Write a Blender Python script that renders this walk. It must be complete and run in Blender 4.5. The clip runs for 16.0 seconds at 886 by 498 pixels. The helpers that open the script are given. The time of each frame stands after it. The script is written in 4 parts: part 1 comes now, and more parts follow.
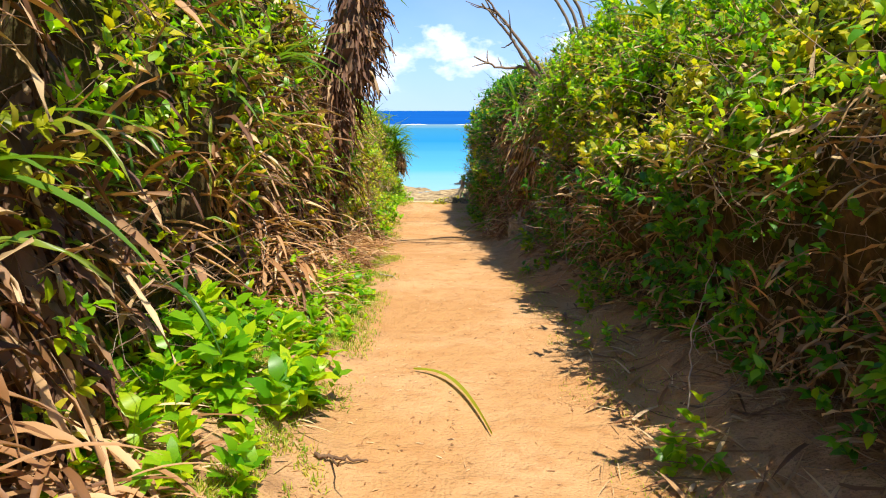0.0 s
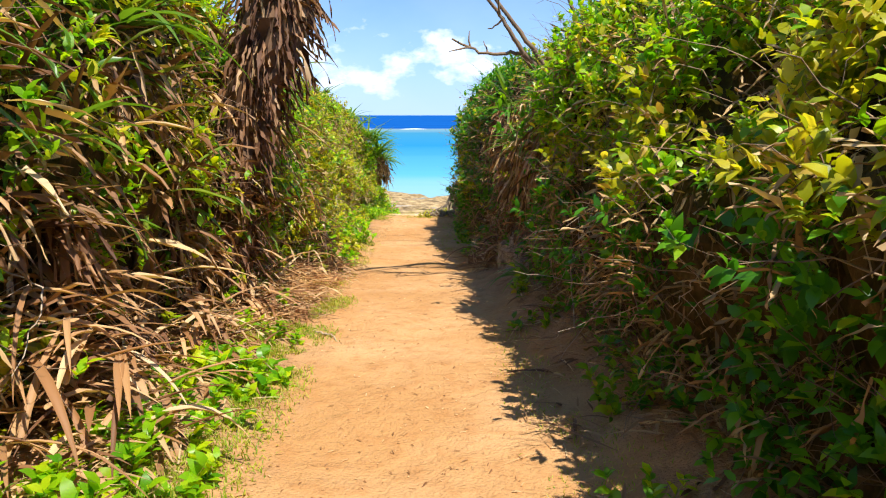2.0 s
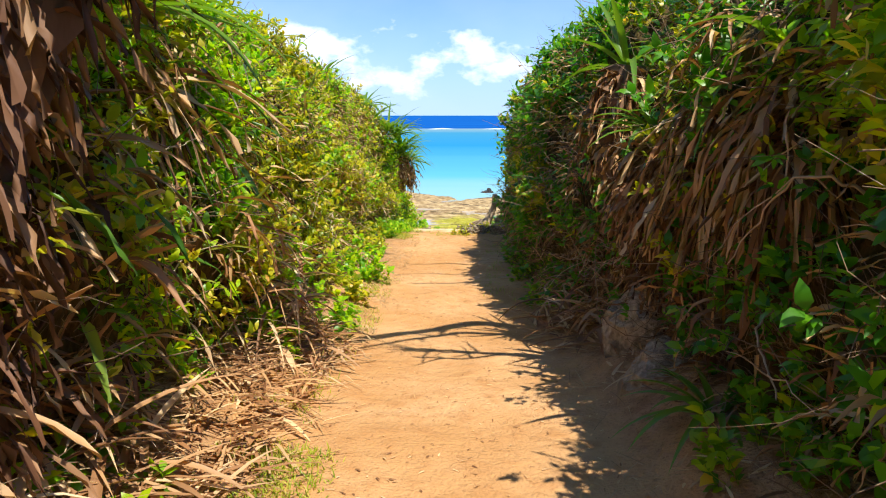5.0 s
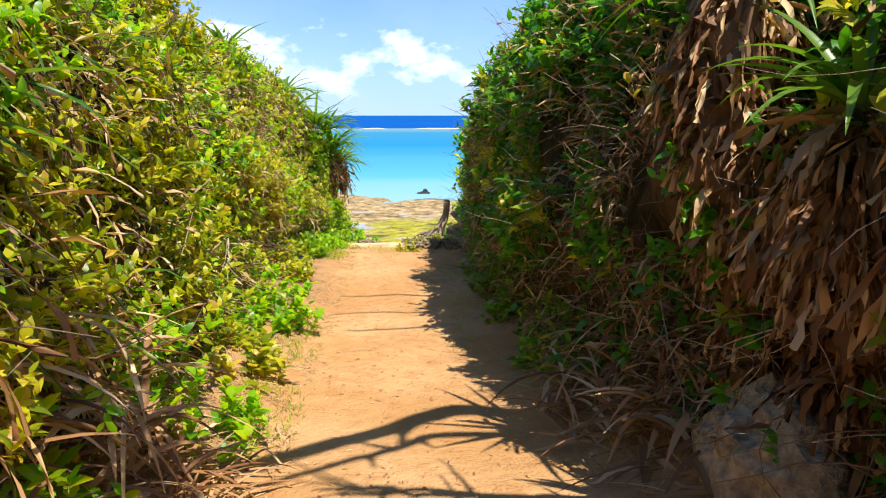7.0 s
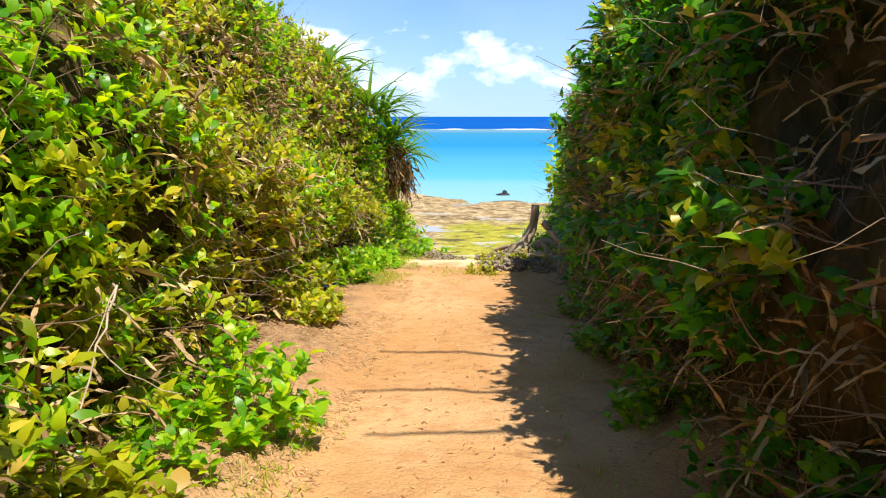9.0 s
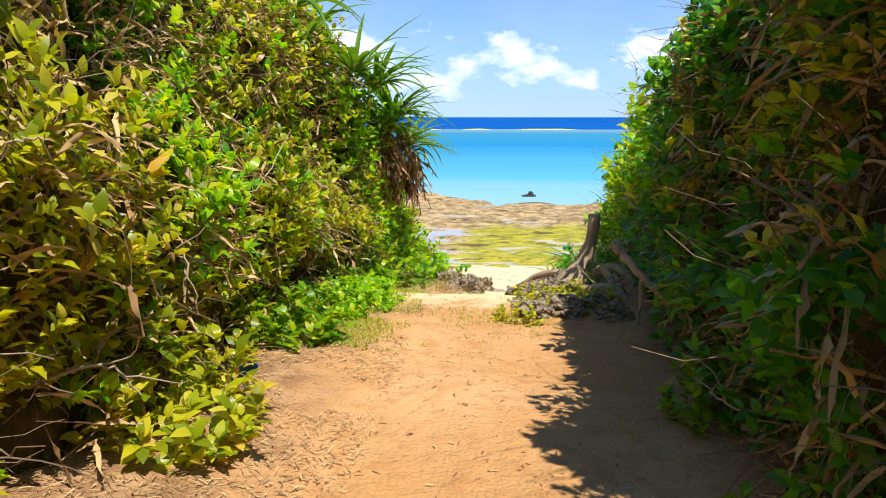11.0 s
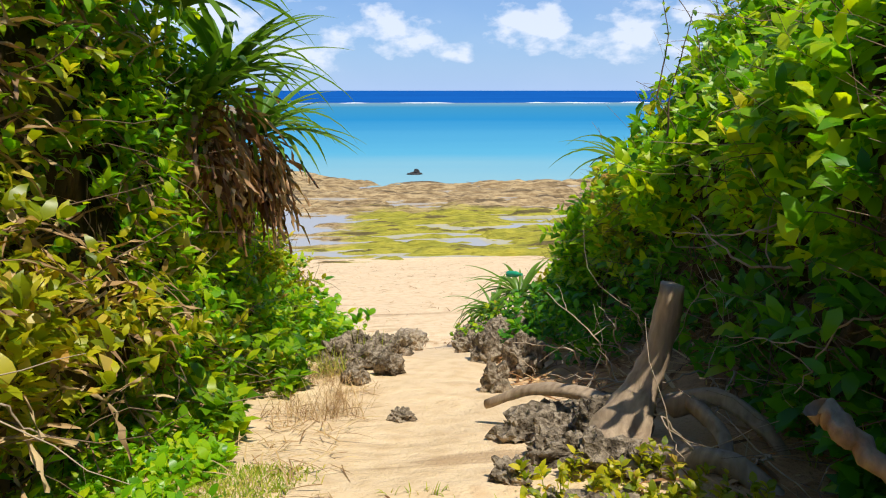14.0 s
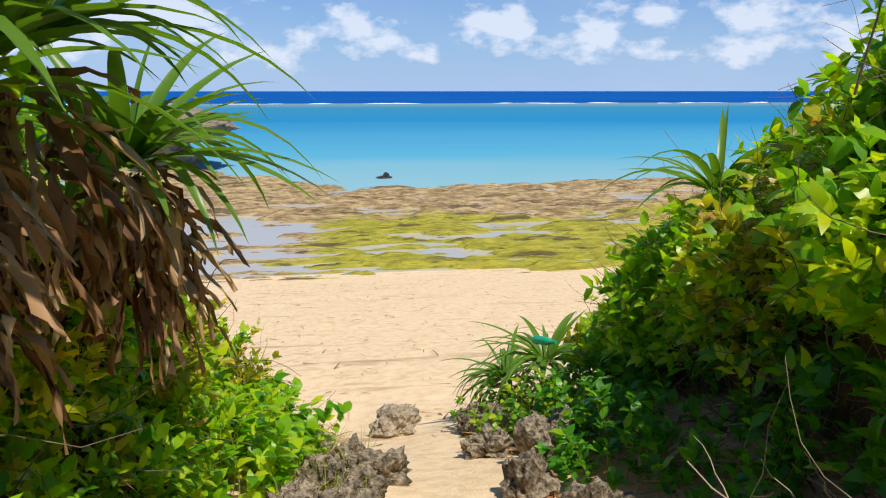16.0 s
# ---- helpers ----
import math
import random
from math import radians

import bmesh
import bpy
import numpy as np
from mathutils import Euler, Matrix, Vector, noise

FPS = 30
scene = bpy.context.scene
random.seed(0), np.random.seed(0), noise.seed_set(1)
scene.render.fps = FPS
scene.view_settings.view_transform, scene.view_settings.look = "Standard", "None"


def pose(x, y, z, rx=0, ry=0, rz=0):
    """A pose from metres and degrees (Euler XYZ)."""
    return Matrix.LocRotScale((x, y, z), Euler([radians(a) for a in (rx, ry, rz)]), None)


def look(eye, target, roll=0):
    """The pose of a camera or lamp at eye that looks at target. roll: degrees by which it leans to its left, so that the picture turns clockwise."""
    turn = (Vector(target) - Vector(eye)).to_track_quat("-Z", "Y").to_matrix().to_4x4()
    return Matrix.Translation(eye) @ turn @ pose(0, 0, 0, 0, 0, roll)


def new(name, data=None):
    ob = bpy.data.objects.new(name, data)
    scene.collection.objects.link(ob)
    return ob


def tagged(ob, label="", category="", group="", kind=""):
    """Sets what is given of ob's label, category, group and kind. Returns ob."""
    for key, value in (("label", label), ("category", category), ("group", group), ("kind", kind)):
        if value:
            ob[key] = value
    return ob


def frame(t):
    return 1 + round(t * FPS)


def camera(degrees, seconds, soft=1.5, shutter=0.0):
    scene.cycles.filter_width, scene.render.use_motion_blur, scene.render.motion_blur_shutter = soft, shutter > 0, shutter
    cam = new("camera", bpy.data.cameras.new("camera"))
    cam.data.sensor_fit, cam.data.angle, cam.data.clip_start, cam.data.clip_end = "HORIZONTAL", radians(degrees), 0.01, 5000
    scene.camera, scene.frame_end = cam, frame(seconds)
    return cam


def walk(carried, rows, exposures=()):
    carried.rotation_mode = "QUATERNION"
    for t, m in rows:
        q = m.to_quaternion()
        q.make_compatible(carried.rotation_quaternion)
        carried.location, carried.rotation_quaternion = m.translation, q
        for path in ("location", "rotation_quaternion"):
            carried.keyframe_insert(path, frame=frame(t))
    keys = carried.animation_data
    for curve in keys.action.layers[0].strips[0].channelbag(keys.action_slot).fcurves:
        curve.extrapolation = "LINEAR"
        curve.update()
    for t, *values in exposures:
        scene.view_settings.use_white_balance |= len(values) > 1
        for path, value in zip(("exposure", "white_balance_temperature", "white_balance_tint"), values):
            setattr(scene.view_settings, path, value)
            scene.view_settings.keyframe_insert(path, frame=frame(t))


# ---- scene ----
cam = camera(65.3, 16.0, 1.1)
# seconds, x, y, z, yaw, pitch
ROWS = [
    (0.0, 0.0, 0.0, 1.52, -0.0, -11.39),
    (0.5, 0.086, 0.555, 1.5, -3.44, -11.13),
    (1.0, 0.176, 1.1, 1.48, -4.27, -11.11),
    (1.5, 0.292, 1.694, 1.462, -2.99, -11.1),
    (2.0, 0.342, 2.28, 1.444, -0.05, -11.03),
    (2.5, 0.38, 2.996, 1.405, 2.45, -11.01),
    (3.0, 0.348, 3.642, 1.388, 3.69, -11.01),
    (3.2, 0.322, 3.904, 1.367, 3.95, -11.01),
    (4.2, 0.19, 5.216, 1.261, 3.6, -11.01),
    (5.3, 0.044, 6.66, 1.145, 1.45, -11.01),
    (5.5, 0.018, 6.922, 1.124, 0.81, -11.01),
    (6.0, -0.04, 7.52, 1.091, -1.64, -11.01),
    (6.5, -0.084, 8.127, 1.028, -3.07, -11.01),
    (7.0, -0.146, 8.703, 1.002, -3.33, -11.01),
    (7.5, -0.114, 9.402, 0.926, -3.11, -10.98),
    (8.0, -0.094, 10.054, 0.86, -1.87, -10.96),
    (8.5, -0.07, 10.713, 0.788, 0.7, -10.94),
    (8.7, -0.08, 10.988, 0.76, 1.75, -10.93),
    (9.7, -0.131, 12.361, 0.622, 5.4, -10.91),
    (10.8, -0.188, 13.871, 0.471, 5.85, -10.88),
    (11.0, -0.198, 14.146, 0.443, 5.16, -10.87),
    (11.5, -0.222, 14.687, 0.425, 3.88, -10.92),
    (12.0, -0.34, 15.244, 0.403, 3.04, -11.19),
    (12.5, -0.422, 15.872, 0.391, 2.29, -11.77),
    (13.0, -0.492, 16.489, 0.384, 1.77, -12.24),
    (13.5, -0.512, 17.149, 0.372, -1.69, -12.78),
    (14.0, -0.568, 17.717, 0.361, -4.83, -12.98),
    (14.5, -0.586, 18.321, 0.364, -6.28, -13.07),
    (15.0, -0.632, 18.923, 0.357, -6.64, -13.05),
    (15.5, -0.628, 19.442, 0.338, -6.86, -12.98),
    (16.0, -0.636, 19.86, 0.317, -7.53, -12.93),
]
walk(cam, [(t, pose(x, y, z, 90 + pitch, 0, yaw)) for t, x, y, z, yaw, pitch in ROWS],
     [(0.0, 0.55), (8.5, 0.55), (11.5, 0.35), (13.0, 0.15), (14.5, -0.05), (16.0, -0.12)])

# ---- world and sun ----
SUN_WAY = Vector((0.245, -0.33, 0.91)).normalized()
world = bpy.data.worlds.new("world")
scene.world = world
world.use_nodes = True
wt = world.node_tree
wt.nodes.clear()


sky = wt.nodes.new("ShaderNodeTexSky")
sky.sky_type = 'NISHITA'
sky.sun_disc = False
sky.sun_elevation = math.asin(SUN_WAY.z)
sky.sun_rotation = math.atan2(SUN_WAY.x, SUN_WAY.y)
sky.air_density = 1.0
sky.dust_density = 0.3
sky.ozone_density = 2.5


def wmath(op, a, b=None, c=None):
    n = wt.nodes.new("ShaderNodeMath")
    n.operation = op
    for i, v in enumerate((a, b, c)):
        if v is None:
            continue
        if isinstance(v, (int, float)):
            n.inputs[i].default_value = v
        else:
            wt.links.new(v, n.inputs[i])
    return n.outputs[0]


geo = wt.nodes.new("ShaderNodeTexCoord")
sep = wt.nodes.new("ShaderNodeSeparateXYZ")
wt.links.new(geo.outputs["Generated"], sep.inputs[0])
azim = wmath('ARCTAN2', sep.outputs[0], sep.outputs[1])
elev = wmath('ARCSINE', sep.outputs[2])
comb = wt.nodes.new("ShaderNodeCombineXYZ")
wt.links.new(wmath('MULTIPLY', azim, 10.0), comb.inputs[0])
wt.links.new(wmath('MULTIPLY', elev, 17.0), comb.inputs[1])
cum = wt.nodes.new("ShaderNodeTexNoise")
cum.inputs["Scale"].default_value = 1.0
cum.inputs["Detail"].default_value = 9.0
cum.inputs["Roughness"].default_value = 0.55
wt.links.new(comb.outputs[0], cum.inputs["Vector"])
# heap clouds in a belt a few degrees above the sea, with flat bases and ragged tops
belt = wmath('SUBTRACT', 1.0, wmath('POWER', wmath('ABSOLUTE', wmath('DIVIDE', wmath('SUBTRACT', elev, 0.078), 0.05)), 2.0))
heap = wmath('ADD', wmath('MULTIPLY', wmath('SUBTRACT', cum.outputs["Fac"], 0.58), 7.0), wmath('MAXIMUM', wmath('MULTIPLY', belt, 0.95), -1.2))
heap_n = wt.nodes.new("ShaderNodeClamp")
wt.links.new(wmath('MULTIPLY', heap, 1.5), heap_n.inputs[0])
veil = wt.nodes.new("ShaderNodeTexNoise")
veil.inputs["Scale"].default_value = 0.35
veil.inputs["Detail"].default_value = 5.0
wt.links.new(comb.outputs[0], veil.inputs["Vector"])
veil_n = wt.nodes.new("ShaderNodeClamp")
wt.links.new(wmath('MULTIPLY', wmath('SUBTRACT', veil.outputs["Fac"], 0.42), 1.6), veil_n.inputs[0])
up_only = wmath('GREATER_THAN', elev, 0.0)
cover = wmath('MULTIPLY', wmath('MAXIMUM', wmath('MULTIPLY', heap_n.outputs[0], 0.75), wmath('MULTIPLY', veil_n.outputs[0], 0.25)), up_only)
bright = wt.nodes.new("ShaderNodeMix")
bright.data_type = 'RGBA'
bright.inputs[6].default_value = (1, 1, 1, 1)
wt.links.new(cover, bright.inputs[0])
tint = wt.nodes.new("ShaderNodeMix")
tint.data_type = 'RGBA'
tint.blend_type = 'MULTIPLY'
tint.inputs[0].default_value = 1.0
tint.inputs[7].default_value = (0.55, 0.85, 1.28, 1)
wt.links.new(sky.outputs[0], tint.inputs[6])
haze = wt.nodes.new("ShaderNodeMix")
haze.data_type = 'RGBA'
haze.inputs[7].default_value = (4.7, 6.6, 10.2, 1)
wt.links.new(wmath('MULTIPLY', wmath('POWER', 2.718, wmath('MULTIPLY', wmath('MAXIMUM', elev, 0.0), -9.0)), 0.9), haze.inputs[0])
wt.links.new(tint.outputs[2], haze.inputs[6])
wt.links.new(haze.outputs[2], bright.inputs[6])
bright.inputs[7].default_value = (9.6, 10.2, 11.6, 1)
back = wt.nodes.new("ShaderNodeBackground")
back.inputs[1].default_value = 0.095
wt.links.new(bright.outputs[2], back.inputs[0])
wout = wt.nodes.new("ShaderNodeOutputWorld")
wt.links.new(back.outputs[0], wout.inputs[0])

sun = new("sun", bpy.data.lights.new("sun", 'SUN'))
sun.data.energy = 5.0
sun.data.angle = radians(0.53)
sun.data.color = (1.0, 0.94, 0.84)
sun.matrix_world = look(SUN_WAY * 50, (0, 0, 0))

# ---- materials ----


class Mat:
    """A node material with a few short cuts."""

    def __init__(self, name, rough=0.8, spec=0.3):
        self.m = bpy.data.materials.new(name)
        self.m.use_nodes = True
        self.t = self.m.node_tree
        self.b = self.t.nodes["Principled BSDF"]
        self.b.inputs["Roughness"].default_value = rough
        self.b.inputs["Specular IOR Level"].default_value = spec
        self.tc = self.t.nodes.new("ShaderNodeNewGeometry")

    def link(self, a, b):
        self.t.links.new(a, b)

    def noise(self, scale, detail=4, stretch=None, rough=0.55):
        n = self.t.nodes.new("ShaderNodeTexNoise")
        n.inputs["Scale"].default_value = scale
        n.inputs["Detail"].default_value = detail
        n.inputs["Roughness"].default_value = rough
        src = self.tc.outputs["Position"]
        if stretch:
            mp = self.t.nodes.new("ShaderNodeMapping")
            mp.inputs["Scale"].default_value = stretch
            self.link(src, mp.inputs[0])
            src = mp.outputs[0]
        self.link(src, n.inputs["Vector"])
        return n.outputs["Fac"]

    def ramp(self, fac, stops):
        r = self.t.nodes.new("ShaderNodeValToRGB")
        e = r.color_ramp.elements
        while len(e) < len(stops):
            e.new(0.5)
        for el, (p, c) in zip(e, stops):
            el.position = p
            el.color = (*c, 1) if len(c) == 3 else c
        self.link(fac, r.inputs[0])
        return r.outputs[0]

    def mix(self, fac, a, b, kind='MIX'):
        n = self.t.nodes.new("ShaderNodeMix")
        n.data_type = 'RGBA'
        n.blend_type = kind
        for v, s in ((fac, 0), (a, 6), (b, 7)):
            if isinstance(v, (int, float)):
                n.inputs[s].default_value = v
            elif isinstance(v, tuple):
                n.inputs[s].default_value = (*v, 1)
            else:
                self.link(v, n.inputs[s])
        return n.outputs[2]

    def math(self, op, a, b=0.0):
        n = self.t.nodes.new("ShaderNodeMath")
        n.operation = op
        for i, v in enumerate((a, b)):
            if isinstance(v, (int, float)):
                n.inputs[i].default_value = v
            else:
                self.link(v, n.inputs[i])
        return n.outputs[0]

    def axis(self, i):
        s = self.t.nodes.new("ShaderNodeSeparateXYZ")
        self.link(self.tc.outputs["Position"], s.inputs[0])
        return s.outputs[i]

    def span(self, v, lo, hi, a=0.0, b=1.0):
        n = self.t.nodes.new("ShaderNodeMapRange")
        n.interpolation_type = 'SMOOTHSTEP'
        for i, x in enumerate((lo, hi, a, b)):
            n.inputs[i + 1].default_value = x
        self.link(v, n.inputs[0])
        return n.outputs[0]

    def island(self):
        return self.tc.outputs["Random Per Island"]

    def color(self, c):
        if isinstance(c, tuple):
            self.b.inputs["Base Color"].default_value = (*c, 1)
        else:
            self.link(c, self.b.inputs["Base Color"])

    def bump(self, h, strength=0.4, dist=0.02):
        n = self.t.nodes.new("ShaderNodeBump")
        n.inputs["Strength"].default_value = strength
        n.inputs["Distance"].default_value = dist
        self.link(h, n.inputs["Height"])
        self.link(n.outputs[0], self.b.inputs["Normal"])


def leaf_mat(name, stops, through_light=0.4, rough=0.42):
    """Leaf: colour differs leaf by leaf, light shines through."""
    m = Mat(name, rough, 0.4)
    c = m.ramp(m.island(), stops)
    c = m.mix(m.span(m.noise(1.3, 3), 0.3, 0.75, 0.0, 0.55), c, m.mix(1.0, c, (1.25, 1.05, 0.7), 'MULTIPLY'))
    m.color(c)
    tr = m.t.nodes.new("ShaderNodeBsdfTranslucent")
    m.link(m.mix(1.0, c, (1.5, 1.45, 0.5), 'MULTIPLY'), tr.inputs[0])
    mx = m.t.nodes.new("ShaderNodeMixShader")
    mx.inputs[0].default_value = through_light
    m.link(m.b.outputs[0], mx.inputs[1])
    m.link(tr.outputs[0], mx.inputs[2])
    m.link(mx.outputs[0], m.t.nodes["Material Output"].inputs[0])
    return m.m


LEAF = leaf_mat("shrub_leaf", [(0.0, (0.06, 0.18, 0.006)), (0.35, (0.13, 0.31, 0.008)), (0.7, (0.25, 0.44, 0.009)), (0.95, (0.44, 0.53, 0.012)), (1.0, (0.48, 0.36, 0.04))], 0.5, 0.36)
LEAF_DEEP = leaf_mat("deep_green_leaf", [(0.0, (0.03, 0.15, 0.010)), (0.5, (0.08, 0.29, 0.012)), (0.93, (0.16, 0.42, 0.012)), (1.0, (0.34, 0.50, 0.02))], 0.5, 0.35)
LEAF_GOLD = leaf_mat("olive_leaf", [(0.0, (0.14, 0.22, 0.008)), (0.4, (0.34, 0.40, 0.010)), (0.75, (0.54, 0.53, 0.02)), (0.93, (0.66, 0.58, 0.08)), (1.0, (0.52, 0.30, 0.09))], 0.5, 0.36)
LEAF_FRESH = leaf_mat("fresh_leaf", [(0.0, (0.08, 0.28, 0.007)), (0.5, (0.26, 0.52, 0.009)), (1.0, (0.54, 0.65, 0.012))], 0.55, 0.34)
STRAP = leaf_mat("pandanus_leaf", [(0.0, (0.05, 0.15, 0.02)), (0.6, (0.12, 0.25, 0.025)), (1.0, (0.30, 0.34, 0.05))], 0.4, 0.35)
DEAD = leaf_mat("dead_leaf", [(0.0, (0.15, 0.07, 0.03)), (0.4, (0.34, 0.18, 0.08)), (0.8, (0.55, 0.36, 0.19)), (1.0, (0.70, 0.55, 0.35))], 0.2, 0.6)
WITHERED = leaf_mat("old_dead_leaf", [(0.0, (0.07, 0.03, 0.015)), (0.5, (0.17, 0.08, 0.04)), (0.9, (0.32, 0.18, 0.09)), (1.0, (0.52, 0.36, 0.2))], 0.2, 0.65)
STRAW = leaf_mat("dry_straw", [(0.0, (0.22, 0.13, 0.06)), (0.5, (0.40, 0.27, 0.13)), (1.0, (0.58, 0.45, 0.25))], 0.12, 0.75)
GRASS = leaf_mat("grass_blade", [(0.0, (0.14, 0.26, 0.015)), (0.5, (0.32, 0.40, 0.025)), (1.0, (0.52, 0.46, 0.10))], 0.4, 0.5)


def wood_mat(name, a, b, scale=30):
    m = Mat(name, 0.85, 0.2)
    n = m.noise(scale, 6, (1, 1, 0.25))
    c = m.mix(m.noise(4, 3), m.ramp(n, [(0.3, a), (0.7, b)]), m.ramp(m.island(), [(0, a), (1, b)]))
    m.color(c)
    m.bump(n, 0.6, 0.01)
    return m.m


TWIG = wood_mat("twig_bark", (0.10, 0.06, 0.035), (0.34, 0.24, 0.15))
BARK = wood_mat("pandanus_bark", (0.08, 0.045, 0.025), (0.24, 0.14, 0.08), 18)
STUMPWOOD = wood_mat("weathered_stump", (0.18, 0.115, 0.065), (0.60, 0.46, 0.31), 34)
DRIFT = wood_mat("bleached_wood", (0.22, 0.15, 0.09), (0.62, 0.50, 0.36), 22)


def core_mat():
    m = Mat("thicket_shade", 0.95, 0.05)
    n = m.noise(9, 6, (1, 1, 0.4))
    # twig brown, kept dark so that gaps between leaves look deeply shaded
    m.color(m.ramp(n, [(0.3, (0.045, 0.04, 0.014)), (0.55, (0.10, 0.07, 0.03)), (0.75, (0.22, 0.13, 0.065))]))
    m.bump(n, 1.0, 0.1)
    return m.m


CORE = core_mat()


def ground_mat():
    m = Mat("earth_and_sand", 0.9, 0.15)
    x, y = m.axis(0), m.axis(1)
    fine, mid, big = m.noise(55, 6), m.noise(7, 5), m.noise(0.9, 3)
    dirt = m.mix(m.span(big, 0.35, 0.7), (0.52, 0.275, 0.105), (0.62, 0.36, 0.165))
    dirt = m.mix(m.span(mid, 0.45, 0.72, 0.0, 0.55), dirt, (0.44, 0.205, 0.07))
    dirt = m.mix(m.span(fine, 0.55, 0.75, 0.0, 0.45), dirt, (0.34, 0.16, 0.06))
    soil = m.mix(m.span(mid, 0.35, 0.65), (0.30, 0.16, 0.075), (0.50, 0.30, 0.15))
    soil = m.mix(m.span(fine, 0.5, 0.72, 0.0, 0.7), soil, (0.11, 0.065, 0.03))
    middle = m.span(y, 6.0, 10.5, 0.34, -0.12)
    off = m.math('ADD', m.math('ABSOLUTE', m.math('SUBTRACT', x, middle)), m.math('MULTIPLY', m.math('SUBTRACT', m.noise(3.1, 6, None, 0.65), 0.5), 1.1))
    c = m.mix(m.span(off, 0.75, 1.35), dirt, soil)
    sand = m.mix(m.span(mid, 0.4, 0.7), (0.78, 0.59, 0.36), (0.68, 0.49, 0.28))
    sand = m.mix(m.span(m.noise(2.2, 6, (0.35, 1.6, 1)), 0.58, 0.7, 0.0, 0.5), sand, (0.42, 0.28, 0.15))
    sand = m.mix(m.span(fine, 0.6, 0.75, 0.0, 0.35), sand, (0.5, 0.36, 0.2))
    sand = m.mix(m.span(m.noise(1.1, 7, (0.25, 1.8, 1), 0.65), 0.6, 0.66, 0.0, 0.55), sand, (0.36, 0.22, 0.11))
    yy = m.math('ADD', y, m.math('MULTIPLY', m.math('SUBTRACT', mid, 0.5), 1.6))
    inner = m.span(m.math('ABSOLUTE', m.math('ADD', x, 0.45)), 0.95, 1.25, 1, 0)
    beach = m.math('MAXIMUM', m.span(yy, 25.0, 26.2), inner)
    c = m.mix(m.math('MULTIPLY', m.span(yy, 19.2, 20.0), beach), c, sand)
    scrub = m.mix(m.span(m.noise(1.6, 6), 0.35, 0.65), (0.07, 0.12, 0.025), (0.17, 0.20, 0.05))
    wild = m.math('MULTIPLY', m.span(m.math('ABSOLUTE', x), 2.6, 3.6), m.span(y, 24.0, 27.0, 1, 0))
    m.color(m.mix(wild, c, scrub))
    sandy = m.span(yy, 19.2, 20.0, 1.0, 0.6)
    h = m.math('MULTIPLY', m.math('ADD', m.math('MULTIPLY', mid, 0.7), m.math('MULTIPLY', fine, 0.3)), sandy)
    m.bump(m.math('ADD', h, m.math('MULTIPLY', m.math('MULTIPLY', m.noise(2.6, 4), 0.8), sandy)), 0.9, 0.07)
    return m.m


GROUND = ground_mat()


def reef_mat():
    m = Mat("reef_rock", 0.75, 0.3)
    x, y = m.axis(0), m.axis(1)
    n = m.noise(0.55, 7, (0.28, 1, 1))
    f = m.noise(5, 7, (0.22, 1, 1), 0.62)
    rock = m.mix(m.span(f, 0.35, 0.65), (0.26, 0.17, 0.075), (0.60, 0.44, 0.22))
    alga = m.mix(m.span(f, 0.35, 0.65), (0.30, 0.29, 0.03), (0.50, 0.44, 0.05))
    alga = m.mix(m.span(f, 0.62, 0.8, 0, 0.8), alga, (0.12, 0.10, 0.03))
    yw = m.math('ADD', y, m.math('MULTIPLY', m.math('SUBTRACT', n, 0.5), 14.0))
    green = m.math('MULTIPLY', m.span(yw, 51.5, 54.5, 1, 0), m.span(m.math('ADD', x, m.math('MULTIPLY', m.math('SUBTRACT', n, 0.5), 12.0)), -4.2, -1.8))
    c = m.mix(green, rock, alga)
    # dark stretched streaks: shade of the crevices between ledges, put in as colour
    c = m.mix(m.span(m.noise(2.2, 8, (0.12, 1, 1), 0.65), 0.53, 0.62, 0.0, 0.85), c, (0.10, 0.07, 0.035))
    m.color(c)
    m.bump(f, 1.0, 0.3)
    return m.m


REEF = reef_mat()


def water_mat(name, lagoon):
    m = Mat(name, 0.12 if not lagoon else 0.5, 0.0 if lagoon else 0.5)
    if lagoon:
        y = m.axis(1)
        n = m.noise(0.035, 5, (0.25, 1, 1))
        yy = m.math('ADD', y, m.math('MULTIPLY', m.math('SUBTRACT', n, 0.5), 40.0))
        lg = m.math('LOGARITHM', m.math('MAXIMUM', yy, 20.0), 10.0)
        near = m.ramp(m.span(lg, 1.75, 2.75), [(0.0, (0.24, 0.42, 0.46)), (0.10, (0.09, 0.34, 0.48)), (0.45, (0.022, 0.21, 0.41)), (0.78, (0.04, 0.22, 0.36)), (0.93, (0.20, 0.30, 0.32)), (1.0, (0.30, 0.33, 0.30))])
        deep = m.mix(m.span(n, 0.3, 0.7), (0.006, 0.075, 0.29), (0.008, 0.10, 0.36))
        c = m.mix(m.span(m.math('ADD', y, m.math('MULTIPLY', m.math('SUBTRACT', n, 0.5), 60.0)), 355.0, 372.0), near, deep)
        m.color(c)
        m.bump(m.noise(1.2, 4, (0.5, 1.3, 1)), 0.25, 0.12)
    else:
        m.color((0.46, 0.44, 0.38))
        m.bump(m.noise(7, 3), 0.1, 0.01)
    return m.m


SEA = water_mat("sea_water", True)
POOL = water_mat("tide_pool_water", False)


